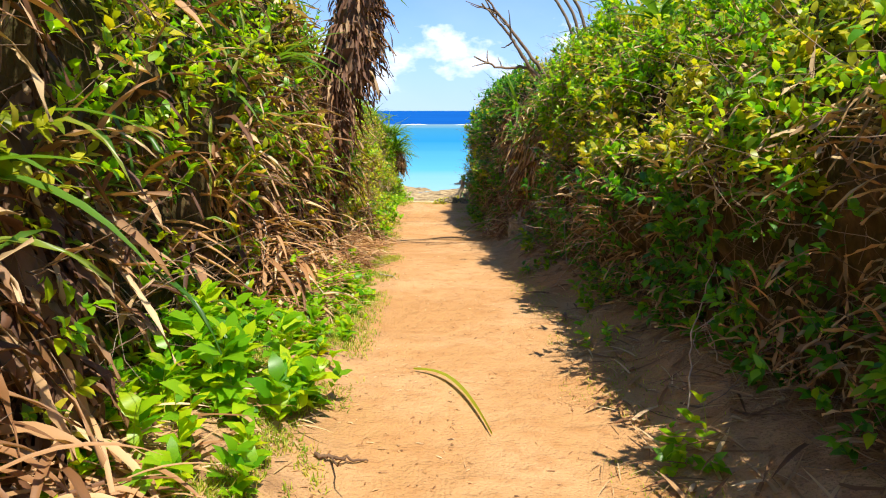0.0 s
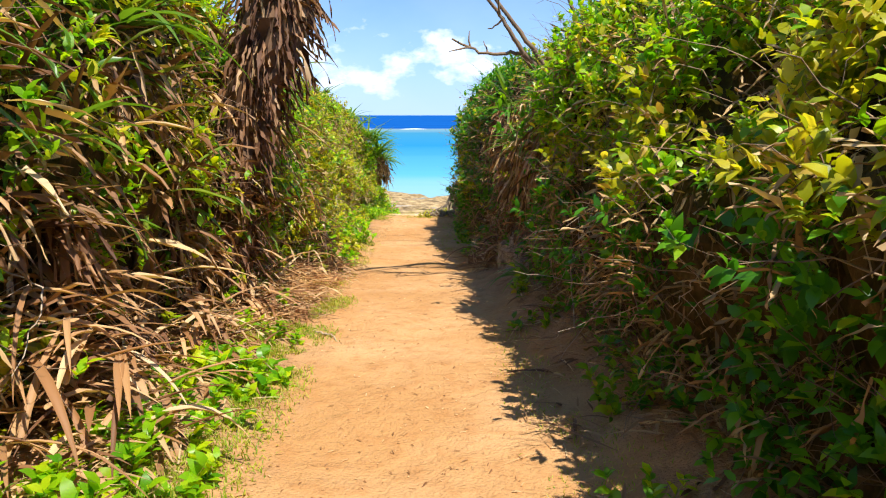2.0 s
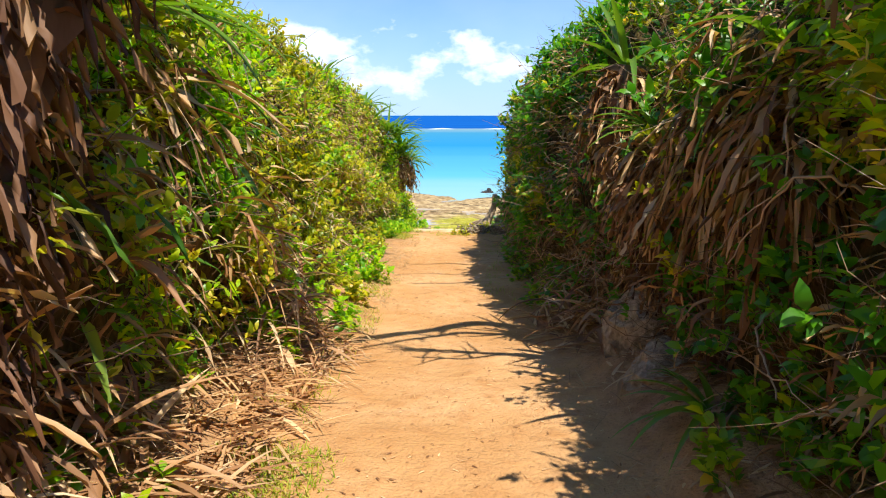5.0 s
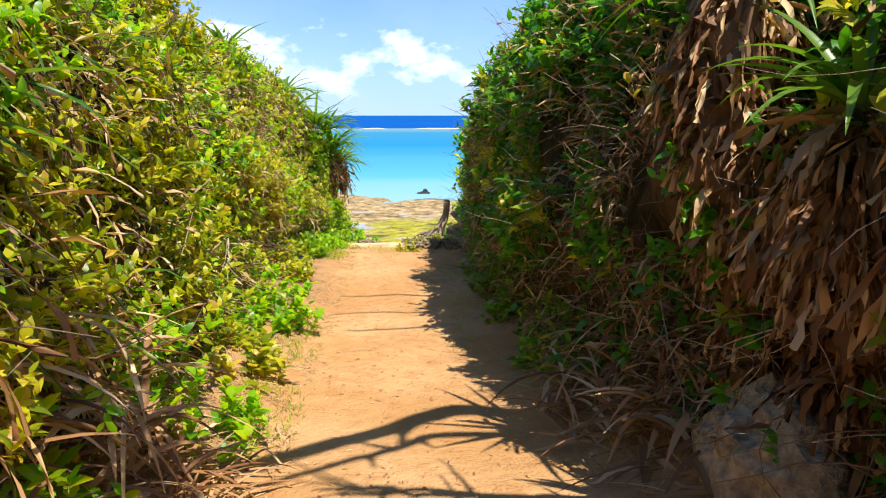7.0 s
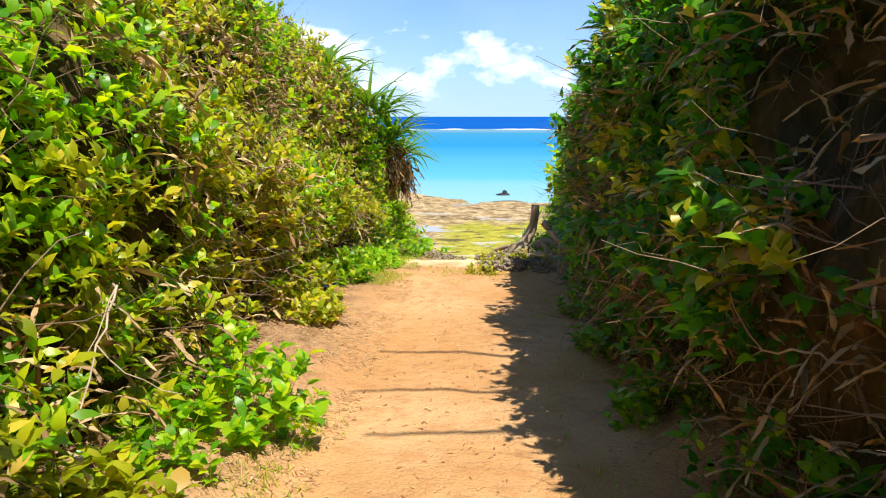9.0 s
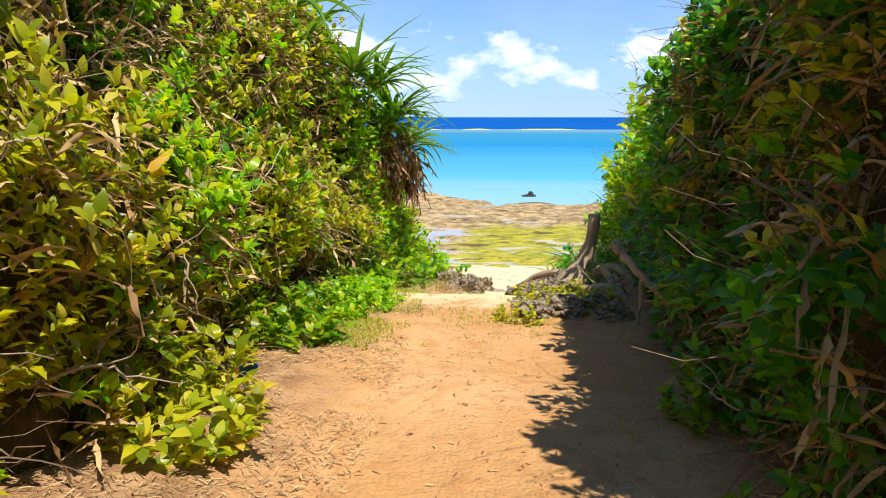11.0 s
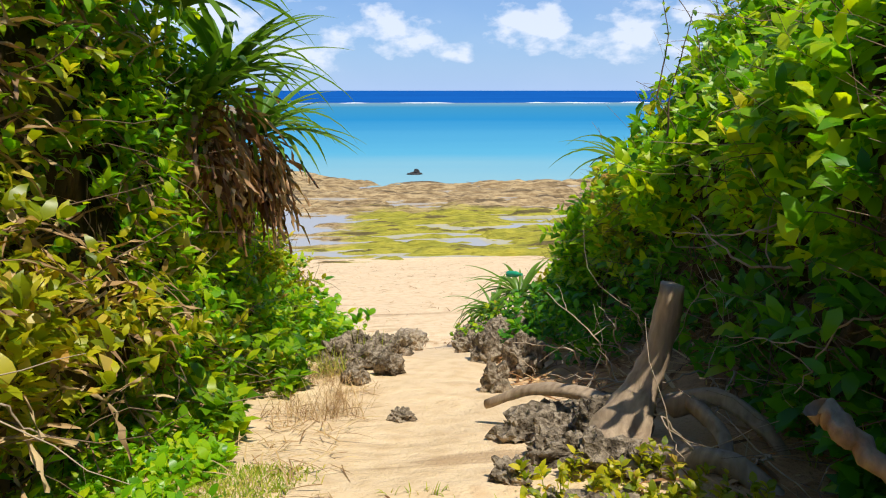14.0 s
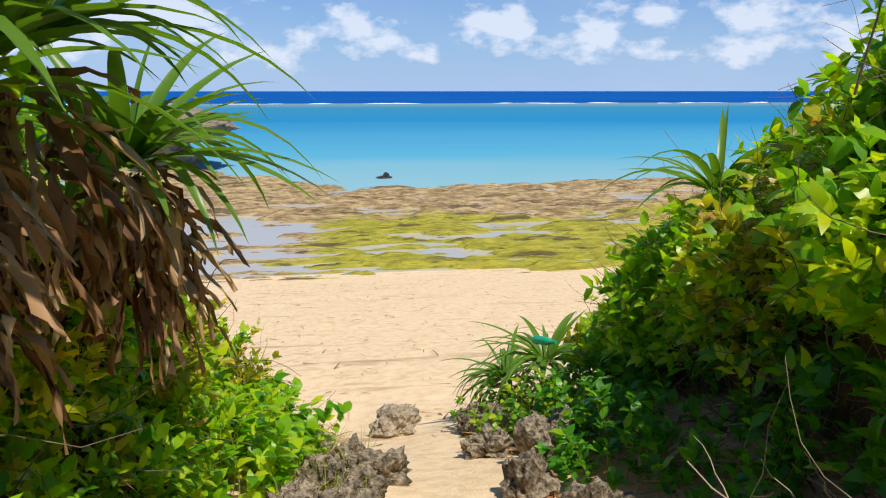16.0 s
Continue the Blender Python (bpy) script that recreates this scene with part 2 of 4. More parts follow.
def rock_mat(name, a, b):
    m = Mat(name, 0.92, 0.15)
    f, g = m.noise(28, 7), m.noise(6, 5)
    c = m.mix(m.span(f, 0.35, 0.65), a, b)
    c = m.mix(m.span(g, 0.5, 0.7, 0, 0.7), c, tuple(v * 0.25 for v in a))
    m.color(c)
    m.bump(m.math('ADD', f, g), 1.0, 0.05)
    return m.m


ROCK = rock_mat("coral_limestone", (0.15, 0.115, 0.075), (0.42, 0.34, 0.24))
PALE = rock_mat("pale_limestone", (0.36, 0.28, 0.19), (0.52, 0.43, 0.31))
DARKROCK = rock_mat("sea_worn_rock", (0.03, 0.03, 0.03), (0.10, 0.09, 0.08))


def plain(name, c, rough=0.4):
    m = Mat(name, rough, 0.4)
    m.color(m.mix(m.noise(40, 3), c, tuple(v * 0.7 for v in c)))
    return m.m


BLUE = plain("blue_plastic", (0.02, 0.10, 0.55))
GREENP = plain("green_plastic", (0.02, 0.40, 0.20))
FOAM = plain("white_foam", (0.85, 0.88, 0.9), 0.8)

# ---- mesh tools ----
RNG = np.random.default_rng(7)


def mesh_object(name, verts, faces, material, parent=None, label="", smooth=False):
    """faces: a list of index tuples, or an (n, k) array."""
    me = bpy.data.meshes.new(name)
    verts = np.asarray(verts, np.float32).reshape(-1, 3)
    if isinstance(faces, np.ndarray):
        n, k = faces.shape
        me.vertices.add(len(verts))
        me.vertices.foreach_set("co", verts.ravel())
        me.loops.add(n * k)
        me.loops.foreach_set("vertex_index", faces.astype(np.int32).ravel())
        me.polygons.add(n)
        me.polygons.foreach_set("loop_start", np.arange(0, n * k, k, dtype=np.int32))
        me.polygons.foreach_set("loop_total", np.full(n, k, np.int32))
        me.update(calc_edges=True)
    else:
        me.from_pydata([tuple(v) for v in verts], [], faces)
    me.materials.append(material)
    if smooth:
        me.polygons.foreach_set("use_smooth", np.ones(len(me.polygons), bool))
    ob = new(name, me)
    if parent is not None:
        ob.parent = parent
        ob.matrix_parent_inverse = parent.matrix_world.inverted() if parent.parent is None else Matrix()
    if label:
        ob["label"] = label
    return ob


def thing(name, place, label, category, group=""):
    e = new(name)
    e.empty_display_size = 0.1
    e.location = place
    e.matrix_world = Matrix.Translation(place)
    return tagged(e, label, category, group)


def unit(v):
    return v / np.maximum(np.linalg.norm(v, axis=-1, keepdims=True), 1e-6)


def leaf_geo(p, d, length, width, droop=0.15, face=None):
    """Folded pointed leaves: base p, way d."""
    n = len(p)
    d = unit(d)
    ref = np.tile(np.array([0.0, 0.0, 1.0]), (n, 1)) + RNG.normal(0, 0.35, (n, 3))
    if face is not None:
        ref = ref * 0.6 + face
    side = unit(np.cross(d, ref))
    nrm = np.cross(side, d)
    L, W = length[:, None], width[:, None]
    lift = RNG.uniform(-0.1, 0.1, (n, 2))
    a1 = p + d * L * 0.30 + side * W + nrm * (W * 0.5 + L * lift[:, :1])
    b1 = p + d * L * 0.30 - side * W + nrm * (W * 0.2 - L * lift[:, 1:])
    a2 = p + d * L * 0.68 + side * W * 0.78 + nrm * (W * 0.5 - L * droop * 0.3)
    b2 = p + d * L * 0.68 - side * W * 0.78 + nrm * (W * 0.2 - L * droop * 0.3)
    tip = p + d * L - nrm * L * droop
    v = np.stack([p, a1, b1, a2, b2, tip], 1).reshape(-1, 3)
    i = (np.arange(n) * 6)[:, None]
    f = np.concatenate([i + [0, 2, 1], i + [1, 2, 4], i + [1, 4, 3], i + [3, 4, 5]], 0)
    return v, f


def rosettes(p, d, count, length, ratio=0.22, spread=0.9):
    """Whorls of leaves on twig ends p that point along d."""
    n = len(p)
    d = unit(d)
    P = np.repeat(p, count, 0)
    D = np.repeat(d, count, 0)
    a = unit(np.cross(D, RNG.normal(0, 1, (n * count, 3))))
    t = RNG.uniform(0, 1, n * count)
    L = length * RNG.uniform(0.55, 1.2, n * count)
    base = P - D * (t * length * 1.4)[:, None]
    way = D * (0.35 + 0.5 * (1 - t))[:, None] + a * spread + np.array([0, 0, 0.15])
    return leaf_geo(base, way, L, L * ratio * RNG.uniform(0.8, 1.2, n * count), face=D * 0.8 + np.array(SUN_WAY) * 0.9)


def strap_geo(p, d, length, width, bend, segs=6, fold=0.3):
    """Long strap leaves that arch over: bend is the fall per length."""
    n = len(p)
    d = unit(d)
    side = unit(np.cross(d, np.array([0, 0, 1.0]) + RNG.normal(0, 0.15, (n, 3))))
    rows = []
    q = p.copy()
    cur = d.copy()
    step = (length / segs)[:, None]
    for s in range(segs + 1):
        w = width[:, None] * (0.75 + 0.5 * s / segs if s < 2 else 1.0) * (1 - (s / segs) ** 2.2)
        nrm = np.cross(side, cur)
        rows += [q + side * w + nrm * w * fold, q, q - side * w + nrm * w * fold]
        q = q + cur * step
        cur = unit(cur + np.array([0, 0, -1.0]) * (bend / segs)[:, None])
    v = np.stack(rows, 1).reshape(-1, 3)
    k = 3 * (segs + 1)
    i = (np.arange(n) * k)[:, None]
    fs = []
    for s in range(segs):
        o = 3 * s
        fs += [i + [o, o + 1, o + 4, o + 3], i + [o + 1, o + 2, o + 5, o + 4]]
    return v, np.concatenate(fs, 0)


def tubes(paths, radii, sides=4):
    """Tapering stems along paths (n, m, 3), radii (n,)."""
    n, m, _ = paths.shape
    tan = unit(np.gradient(paths, axis=1))
    ref = np.array([0.31, 0.17, 0.93])
    a = unit(np.cross(tan, ref))
    b = np.cross(tan, a)
    taper = np.linspace(1, 0.35, m)[None, :, None]
    ring = []
    for s in range(sides):
        ang = 2 * math.pi * s / sides
        ring.append(paths + (a * math.cos(ang) + b * math.sin(ang)) * radii[:, None, None] * taper)
    v = np.stack(ring, 2).reshape(-1, 3)
    i = (np.arange(n) * m * sides)[:, None]
    fs = []
    for j in range(m - 1):
        for s in range(sides):
            t = (s + 1) % sides
            fs.append(i + [j * sides + s, j * sides + t, (j + 1) * sides + t, (j + 1) * sides + s])
    return v, np.concatenate(fs, 0)


def wander(p, d, length, m=6, curl=0.35):
    """Crooked paths from p along d."""
    n = len(p)
    out = [p]
    cur = unit(d)
    for _ in range(m - 1):
        cur = unit(cur + RNG.normal(0, curl, (n, 3)))
        out.append(out[-1] + cur * (length / (m - 1))[:, None])
    return np.stack(out, 1)


def joined(parts):
    v, f, o = [], [], 0
    for a, b in parts:
        v.append(a)
        f.append(b + o)
        o += len(a)
    return np.concatenate(v, 0), np.concatenate(f, 0)


# ---- ground ----
PROFILE_Y = [-60, -10, 0, 6.8, 9.4, 12.7, 14, 15.5, 18.9, 20.0, 21.0, 22.0, 23.5, 24.7, 26.0, 28.0, 42.0, 44, 70, 120, 400]
PROFILE_Z = [2.5, 0.5, 0, -0.35, -0.5, -0.82, -0.89, -0.95, -1.03, -1.08, -1.35, -1.62, -1.95, -2.4, -2.85, -3.2, -5.72, -5.95, -6.3, -8, -14]


def smoothstep(v, lo, hi):
    t = np.clip((v - lo) / (hi - lo), 0, 1)
    return t * t * (3 - 2 * t)


def ground_z(x, y):
    x, y = np.asarray(x, float), np.asarray(y, float)
    z = np.interp(y, PROFILE_Y, PROFILE_Z)
    bank = 0.30 * smoothstep(np.abs(x + 0.05 - 0.3 * smoothstep(y, 9.0, 6.0)), 0.8, 1.6) * smoothstep(y, 19.5, 13.5)
    side = 0.5 * smoothstep(np.abs(x + 0.45), 0.9, 2.3) * smoothstep(y, 19.5, 21.0) * smoothstep(y, 30.0, 24.0)
    ripple = 0.025 * np.sin(1.7 * x + 0.6 * np.sin(1.1 * y)) * np.sin(1.3 * y + 0.8 * x) + 0.012 * np.sin(5.1 * x + 1.3 * y) * np.sin(4.3 * y - 2.1 * x)
    return z + bank + side + ripple * smoothstep(y, 45, 40)


def grid(name, xs, ys, fz, material, label, smooth=True):
    X, Y = np.meshgrid(xs, ys)
    Z = fz(X, Y)
    v = np.stack([X, Y, Z], -1).reshape(-1, 3)
    nx, ny = len(xs), len(ys)
    i, j = np.meshgrid(np.arange(nx - 1), np.arange(ny - 1))
    a = (j * nx + i).ravel()
    f = np.stack([a, a + 1, a + nx + 1, a + nx], 1)
    return tagged(mesh_object(name, v, f, material, smooth=smooth), label, name, kind="structure")


gx = np.concatenate([[-4500, -1500, -500, -150, -60, -30, -15, -8, -5], np.arange(-3.5, 3.6, 0.07), [5, 8, 15, 30, 60, 150, 500, 1500, 4500]])
gy = np.concatenate([[-4500, -1000, -200, -60, -30, -15, -8, -4], np.arange(-2, 28, 0.08), np.arange(28, 45, 0.3), [46, 50, 58, 70, 90, 120, 180, 400, 1000, 4600]])
grid("ground", gx, gy, ground_z, GROUND, "trodden orange earth path that runs down to pale beach sand")


def lumps(x, y, z, seed):
    return np.array([noise.fractal(Vector((a, b, c + seed)), 0.9, 2.1, 5) for a, b, c in zip(x, y, z)])


def reef_z(X, Y):
    sh = X.shape
    n = lumps(X.ravel() * 0.22, Y.ravel() * 0.75, 0 * X.ravel(), 3.0).reshape(sh)
    m = lumps(X.ravel() * 0.33, Y.ravel() * 2.4, 0 * X.ravel(), 8.0).reshape(sh)
    z = -5.80 + 0.17 * np.tanh(5.0 * n) + 0.14 * np.tanh(3 * m)
    z = z - 0.20 * smoothstep(-X + 4.0 * n, 0.8, 3.2) * smoothstep(Y, 40, 43) * smoothstep(Y, 56, 52)
    edge = 65 + 1.2 * n + 0.95 * np.maximum(0, -X - 0.5) + 0.1 * np.maximum(0, X - 4)
    z = z - 0.9 * smoothstep(Y, 0, 1) * smoothstep(Y - edge, -3.0, 4.0)
    return z - 0.5 * smoothstep(Y + 0.8 * n, 43.0, 40.6)


rx = np.concatenate([np.arange(-60, -22, 1.0), np.arange(-22, 30, 0.2), np.arange(30, 70, 1.0)])
ry = np.concatenate([np.arange(39.5, 56, 0.11), np.arange(56, 72, 0.2), np.arange(72, 110, 0.8)])
grid("reef_flat", rx, ry, reef_z, REEF, "layered brown reef flat with yellow-green algae at low tide", False)
grid("tide_pool", np.array([-60.0, -20, 20, 70]), np.array([41.2, 45, 55, 63.0]), lambda X, Y: -5.86 + 0 * X, POOL, "shallow clear tide pools left standing on the reef")
sx = np.concatenate([[-4600, -1500, -500], np.arange(-200, 201, 40), [500, 1500, 4600]])
sy = np.array([61.0, 70, 100, 160, 250, 400, 800, 1600, 4700])
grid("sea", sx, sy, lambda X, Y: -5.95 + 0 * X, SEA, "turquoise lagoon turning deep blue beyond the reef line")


def foam_line():
    """Short white breakers on the outer reef."""
    e = thing("breaker_line", (0, 362, -5.95), "thin white breakers along the outer reef edge", "surf")
    for k in range(46):
        x0 = RNG.uniform(-330, 330)
        L = RNG.uniform(4, 22)
        y0 = 362 + RNG.uniform(-14, 6)
        t = np.linspace(0, 1, 9)
        w = np.sin(t * math.pi) * RNG.uniform(0.4, 1.3)
        xs = x0 + t * L
        ys = y0 + 2 * np.sin(t * 5 + k)
        v = []
        for a, b, c in zip(xs, ys, w):
            v += [(a, b - c, -5.93), (a, b, -5.93 + 0.35 * c), (a, b + c, -5.93)]
        f = []
        for j in range(8):
            o = 3 * j
            f += [(o, o + 3, o + 4, o + 1), (o + 1, o + 4, o + 5, o + 2)]
        mesh_object("breaker", v, f, FOAM, e, smooth=True)


foam_line()

# ---- hedges ----
GROWTH = [-3, 0, 2, 4, 5.5, 7.5, 9, 11, 13, 15, 17, 18.8, 20.4, 21.4, 22.6, 24.5, 26]
LEFT_BASE = [1.5, 1.5, 1.5, 1.45, 1.45, 1.45, 1.45, 1.5, 1.5, 1.6, 1.7, 1.75, 1.68, 1.62, 1.6, 1.35, 1.4]
LEFT_TOP = [3.2, 3.2, 3.2, 3.2, 3.3, 3.3, 2.9, 2.7, 2.7, 2.8, 2.9, 3.0, 2.9, 2.5, 2.0, 1.0, 0.6]
RIGHT_BASE = [1.75, 1.75, 1.75, 1.66, 1.52, 1.45, 1.4, 1.4, 1.08, 0.9, 0.9, 1.0, 1.1, 1.25, 1.4, 1.45, 1.3]
RIGHT_TOP = [2.7, 2.7, 2.7, 2.7, 2.7, 2.75, 2.7, 2.5, 2.9, 3.0, 2.9, 2.5, 2.4, 2.65, 2.6, 1.6, 0.7]


def hedge_point(sgn, y, u, inset=0.0):
    """Place and outward way of the hedge's skin; u runs from foot (0) over the brow (0.7) to the back (1)."""
    base = np.interp(y, GROWTH, LEFT_BASE if sgn < 0 else RIGHT_BASE)
    top = np.interp(y, GROWTH, LEFT_TOP if sgn < 0 else RIGHT_TOP)
    a = np.clip(u / 0.7, 0, 1)
    b = np.clip((u - 0.7) / 0.3, 0, 1)
    if sgn < 0:
        lean = 0.85 + 0.35 * smoothstep(y, 9.0, 12.0) - 0.5 * smoothstep(y, 18.8, 20.8)
        bow = 2.2 - 0.5 * smoothstep(y, 9.0, 12.0)
    else:
        lean = 0.5 + 1.6 * smoothstep(y, 8.3, 5.8) + 0.95 * smoothstep(y, 18.6, 20.6)
        bow = 2.2 + 1.0 * smoothstep(y, 8.3, 5.8)
    out = base + lean * a ** bow + 2.2 * b - 0.12 * np.sin(a * math.pi)
    h = top * (np.sin(a * 1.35) / math.sin(1.35)) + 0.12 * b
    foot = ground_z(sgn * base, y)
    x = sgn * (out + inset)
    p = np.stack([x, y, foot + h * (1 - 0.06 * inset) - inset * 0.5 * smoothstep(u, 0.3, 0.8)], -1)
    bump_n = 0.16 * np.sin(1.9 * y + 2.1 * h + sgn) * np.sin(2.7 * h - 1.2 * y) + 0.10 * np.sin(5.3 * y + 0.7 * h) * np.sin(4.1 * h + 1.0) + 0.06 * np.sin(9.7 * y - 3 * h)
    nrm = np.stack([-sgn * (1 - 0.8 * smoothstep(u, 0.4, 0.85)), 0 * y, 0.25 + smoothstep(u, 0.3, 0.8)], -1)
    nrm = unit(nrm)
    return p + nrm * bump_n[..., None] * smoothstep(u, 0.0, 0.12)[..., None], nrm


# closed shell just under the leaves; its dark colour gives the hedge's inner shade
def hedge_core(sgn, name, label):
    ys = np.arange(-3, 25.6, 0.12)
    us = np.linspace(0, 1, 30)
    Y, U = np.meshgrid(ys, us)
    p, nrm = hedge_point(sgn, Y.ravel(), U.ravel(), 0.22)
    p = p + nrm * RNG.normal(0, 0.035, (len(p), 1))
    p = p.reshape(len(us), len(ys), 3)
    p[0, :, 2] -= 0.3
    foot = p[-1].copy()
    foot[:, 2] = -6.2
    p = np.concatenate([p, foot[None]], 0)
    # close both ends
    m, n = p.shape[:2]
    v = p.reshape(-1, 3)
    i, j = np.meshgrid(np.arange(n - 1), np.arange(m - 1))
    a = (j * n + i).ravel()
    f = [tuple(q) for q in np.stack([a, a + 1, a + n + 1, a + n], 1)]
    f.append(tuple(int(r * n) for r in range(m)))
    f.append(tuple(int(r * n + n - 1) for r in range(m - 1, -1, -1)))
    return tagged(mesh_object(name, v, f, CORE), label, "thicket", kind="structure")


hedge_core(-1, "thicket_left", "solid dark brown shell standing for the shade inside the hedge on the sunlit bank")
hedge_core(1, "thicket_right", "solid dark brown shell standing for the shade inside the hedge on the shaded bank")


def shrub(sgn, y0, y1, leaf, gold, size, dens, name, label, low=0.0, bare=0.0, thin=0.33):
    ym = 0.5 * (y0 + y1)
    cx = float(np.interp(ym, GROWTH, LEFT_BASE if sgn < 0 else RIGHT_BASE)) * sgn
    e = thing(name, (cx, ym, float(ground_z(cx, ym))), label, "shrub", "hedge shrubs along the path")
    n = int(dens * (y1 - y0))

    def spots(k, u0, u1, power=1.0):
        y = RNG.uniform(y0 - 0.15, y1 + 0.15, k)
        u = u0 + (u1 - u0) * RNG.uniform(0, 1, k) ** power
        return hedge_point(sgn, y, u)

    p, d = spots(n, low, 0.93)
    keep = lumps(p[:, 0] * 1.4, p[:, 1] * 1.4, p[:, 2] * 1.4, 5.0) > -0.36
    foot = p[:, 2] - ground_z(p[:, 0], p[:, 1])
    keep &= (foot > bare) | (RNG.uniform(0, 1, len(p)) < thin)
    p, d, foot = p[keep], d[keep], foot[keep]
    p = p + d * (RNG.normal(0.0, 0.09, (len(p), 1)) + (RNG.uniform(0, 1, (len(p), 1)) > 0.95) * 0.14)
    tw = d + RNG.normal(0, 0.45, d.shape) + np.array([0, 0, 0.35])
    pick = lumps(p[:, 0] * 0.8, p[:, 1] * 0.8, p[:, 2] * 0.8, 20.0) + RNG.normal(0, 0.25, len(p)) < gold
    # the right hedge's low leaves take a darker green that deepens the shade there
    low_shade = (foot < bare) & (sgn > 0)
    for nm, mat, sel in (("foliage", leaf, ~pick & ~low_shade), ("dry_foliage", LEAF_GOLD, pick & ~low_shade), ("low_shaded_foliage", LEAF_DEEP, low_shade)):
        if sel.sum() > 3:
            v, f = rosettes(p[sel], tw[sel], 7, size)
            tagged(mesh_object(nm, v, f, mat, e, smooth=True), kind="stuff")
    # bare twigs poke out, most of them low
    k = int((y1 - y0) * (130 if sgn < 0 else 260))
    q, dq = spots(k, 0.0, 0.75, 1.5)
    way = dq * 0.5 + RNG.normal(0, 0.7, dq.shape) + np.array([0, 0, 0.2])
    v, f = tubes(wander(q - dq * 0.1, way, RNG.uniform(0.15, 0.7, k), 6, 0.28), RNG.uniform(0.0015, 0.005, k), 3)
    tagged(mesh_object("twig_tangle", v, f, TWIG, e), kind="stuff")
    return e


def hedge(sgn):
    edges = np.arange(-2.2, 25.0, 1.15)
    for y0 in edges:
        y1 = y0 + 1.15
        near = 2 < y0 < 25
        if sgn < 0:
            gold = -0.1 if y0 < 9 else (0.02 if y0 < 13 else (0.27 if y0 < 20.5 else -0.1))
            leaf = LEAF_FRESH
            lab = "sunlit yellow-green shrub with dry twigs beside the path"
            shrub(sgn, y0, y1, leaf, gold, 0.078 if y0 > 9 else 0.085, (1250 if y0 > 9 else 560) if near else 400, "shrub", lab, 0.0, 0.4 if y0 > 8.5 else 1.0)
        elif y0 < 8.5:
            shrub(sgn, y0, y1, LEAF_FRESH, -0.02, 0.082, 1150 if y0 > 2 else 600, "shrub", "dense sunlit green shrub with brown twigs below", 0.0, 1.2, 0.34)
        elif y0 < 11.8:
            shrub(sgn, y0, y1, LEAF_DEEP, -0.25, 0.085, 520, "shrub", "sparse green shrub among hanging dead leaves", 0.0, 0.55)
        elif y0 < 18.8:
            shrub(sgn, y0, y1, LEAF_DEEP, -0.4, 0.095, 1050, "shrub", "deep green shrub with shaded brown twigs below", 0.0, 0.95, 0.55)
        else:
            shrub(sgn, y0, y1, LEAF_FRESH, -0.6, 0.115, 1000, "shrub", "bright green leafy shrub above the beach", 0.0, 0.8 if y0 < 23 else 0.3, 0.3)


hedge(-1)
hedge(1)


def face_debris(sgn, y0, y1, u0, u1, n, mat, size, label, hang=1.5, wide=(0.003, 0.013)):
    """Withered leaves caught in the hedge's face."""
    p, d = hedge_point(sgn, RNG.uniform(y0, y1, n), RNG.uniform(u0, u1, n))
    keep = lumps(p[:, 0] * 1.2, p[:, 1] * 1.2, p[:, 2] * 1.2, 63.0) > -0.15
    p, d = p[keep], d[keep]
    n = len(p)
    w = d * 0.6 + RNG.normal(0, 0.7, d.shape)
    v, f = strap_geo(p - d * 0.02, w, size * RNG.uniform(0.3, 1.1, n), RNG.uniform(*wide, n), RNG.uniform(0.2, 2 * hang, n), 6, 0.7)
    v = v + RNG.normal(0, 0.005, v.shape)
    tagged(mesh_object("dead_leaf_tangle", v, f, mat), label, "dead leaves", kind="stuff")


T = "withered brown and tan pandanus leaves caught in the hedge"
face_debris(-1, 0.5, 9.0, 0.05, 0.75, 900, DEAD, 0.45, T, 0.7, (0.010, 0.034))
face_debris(-1, 0.5, 9.0, 0.0, 0.7, 1300, WITHERED, 0.4, T, 1.2, (0.008, 0.03))
face_debris(-1, 0.5, 9.0, 0.1, 0.85, 520, STRAP, 0.55, "green strap leaves sticking out of the hedge", 1.5, (0.008, 0.024))
face_debris(-1, 0.5, 12.0, 0.0, 0.7, 500, STRAW, 0.4, T)
face_debris(-1, 9.0, 12.2, 0.05, 0.6, 420, DEAD, 0.5, T, 2.5)
face_debris(-1, 9.0, 13.0, 0.1, 0.7, 260, STRAP, 0.6, "green strap leaves sticking out of the hedge")
face_debris(-1, 12.0, 21.0, 0.0, 0.65, 3800, STRAW, 0.28, "dry tan stalks among the sunlit leaves", 0.8)
face_debris(-1, 16.0, 20.6, 0.15, 0.75, 1500, STRAW, 0.25, "dry tan stalks among the sunlit leaves", 0.8, (0.002, 0.007))
face_debris(1, 2.0, 9.0, 0.0, 0.5, 2600, STRAW, 0.28, "dry tan stalks in the shaded hedge", 0.8)
face_debris(1, 8.5, 12.6, 0.0, 0.45, 800, DEAD, 0.32, T, 2.0)
face_debris(1, 11.5, 19.0, 0.0, 0.55, 2600, STRAW, 0.3, "dry tan stalks in the shaded hedge", 0.8)
face_debris(1, 4.5, 8.5, 0.55, 0.8, 260, STRAP, 0.6, "green strap leaves sticking out of the hedge")

# ---- pandanus ----


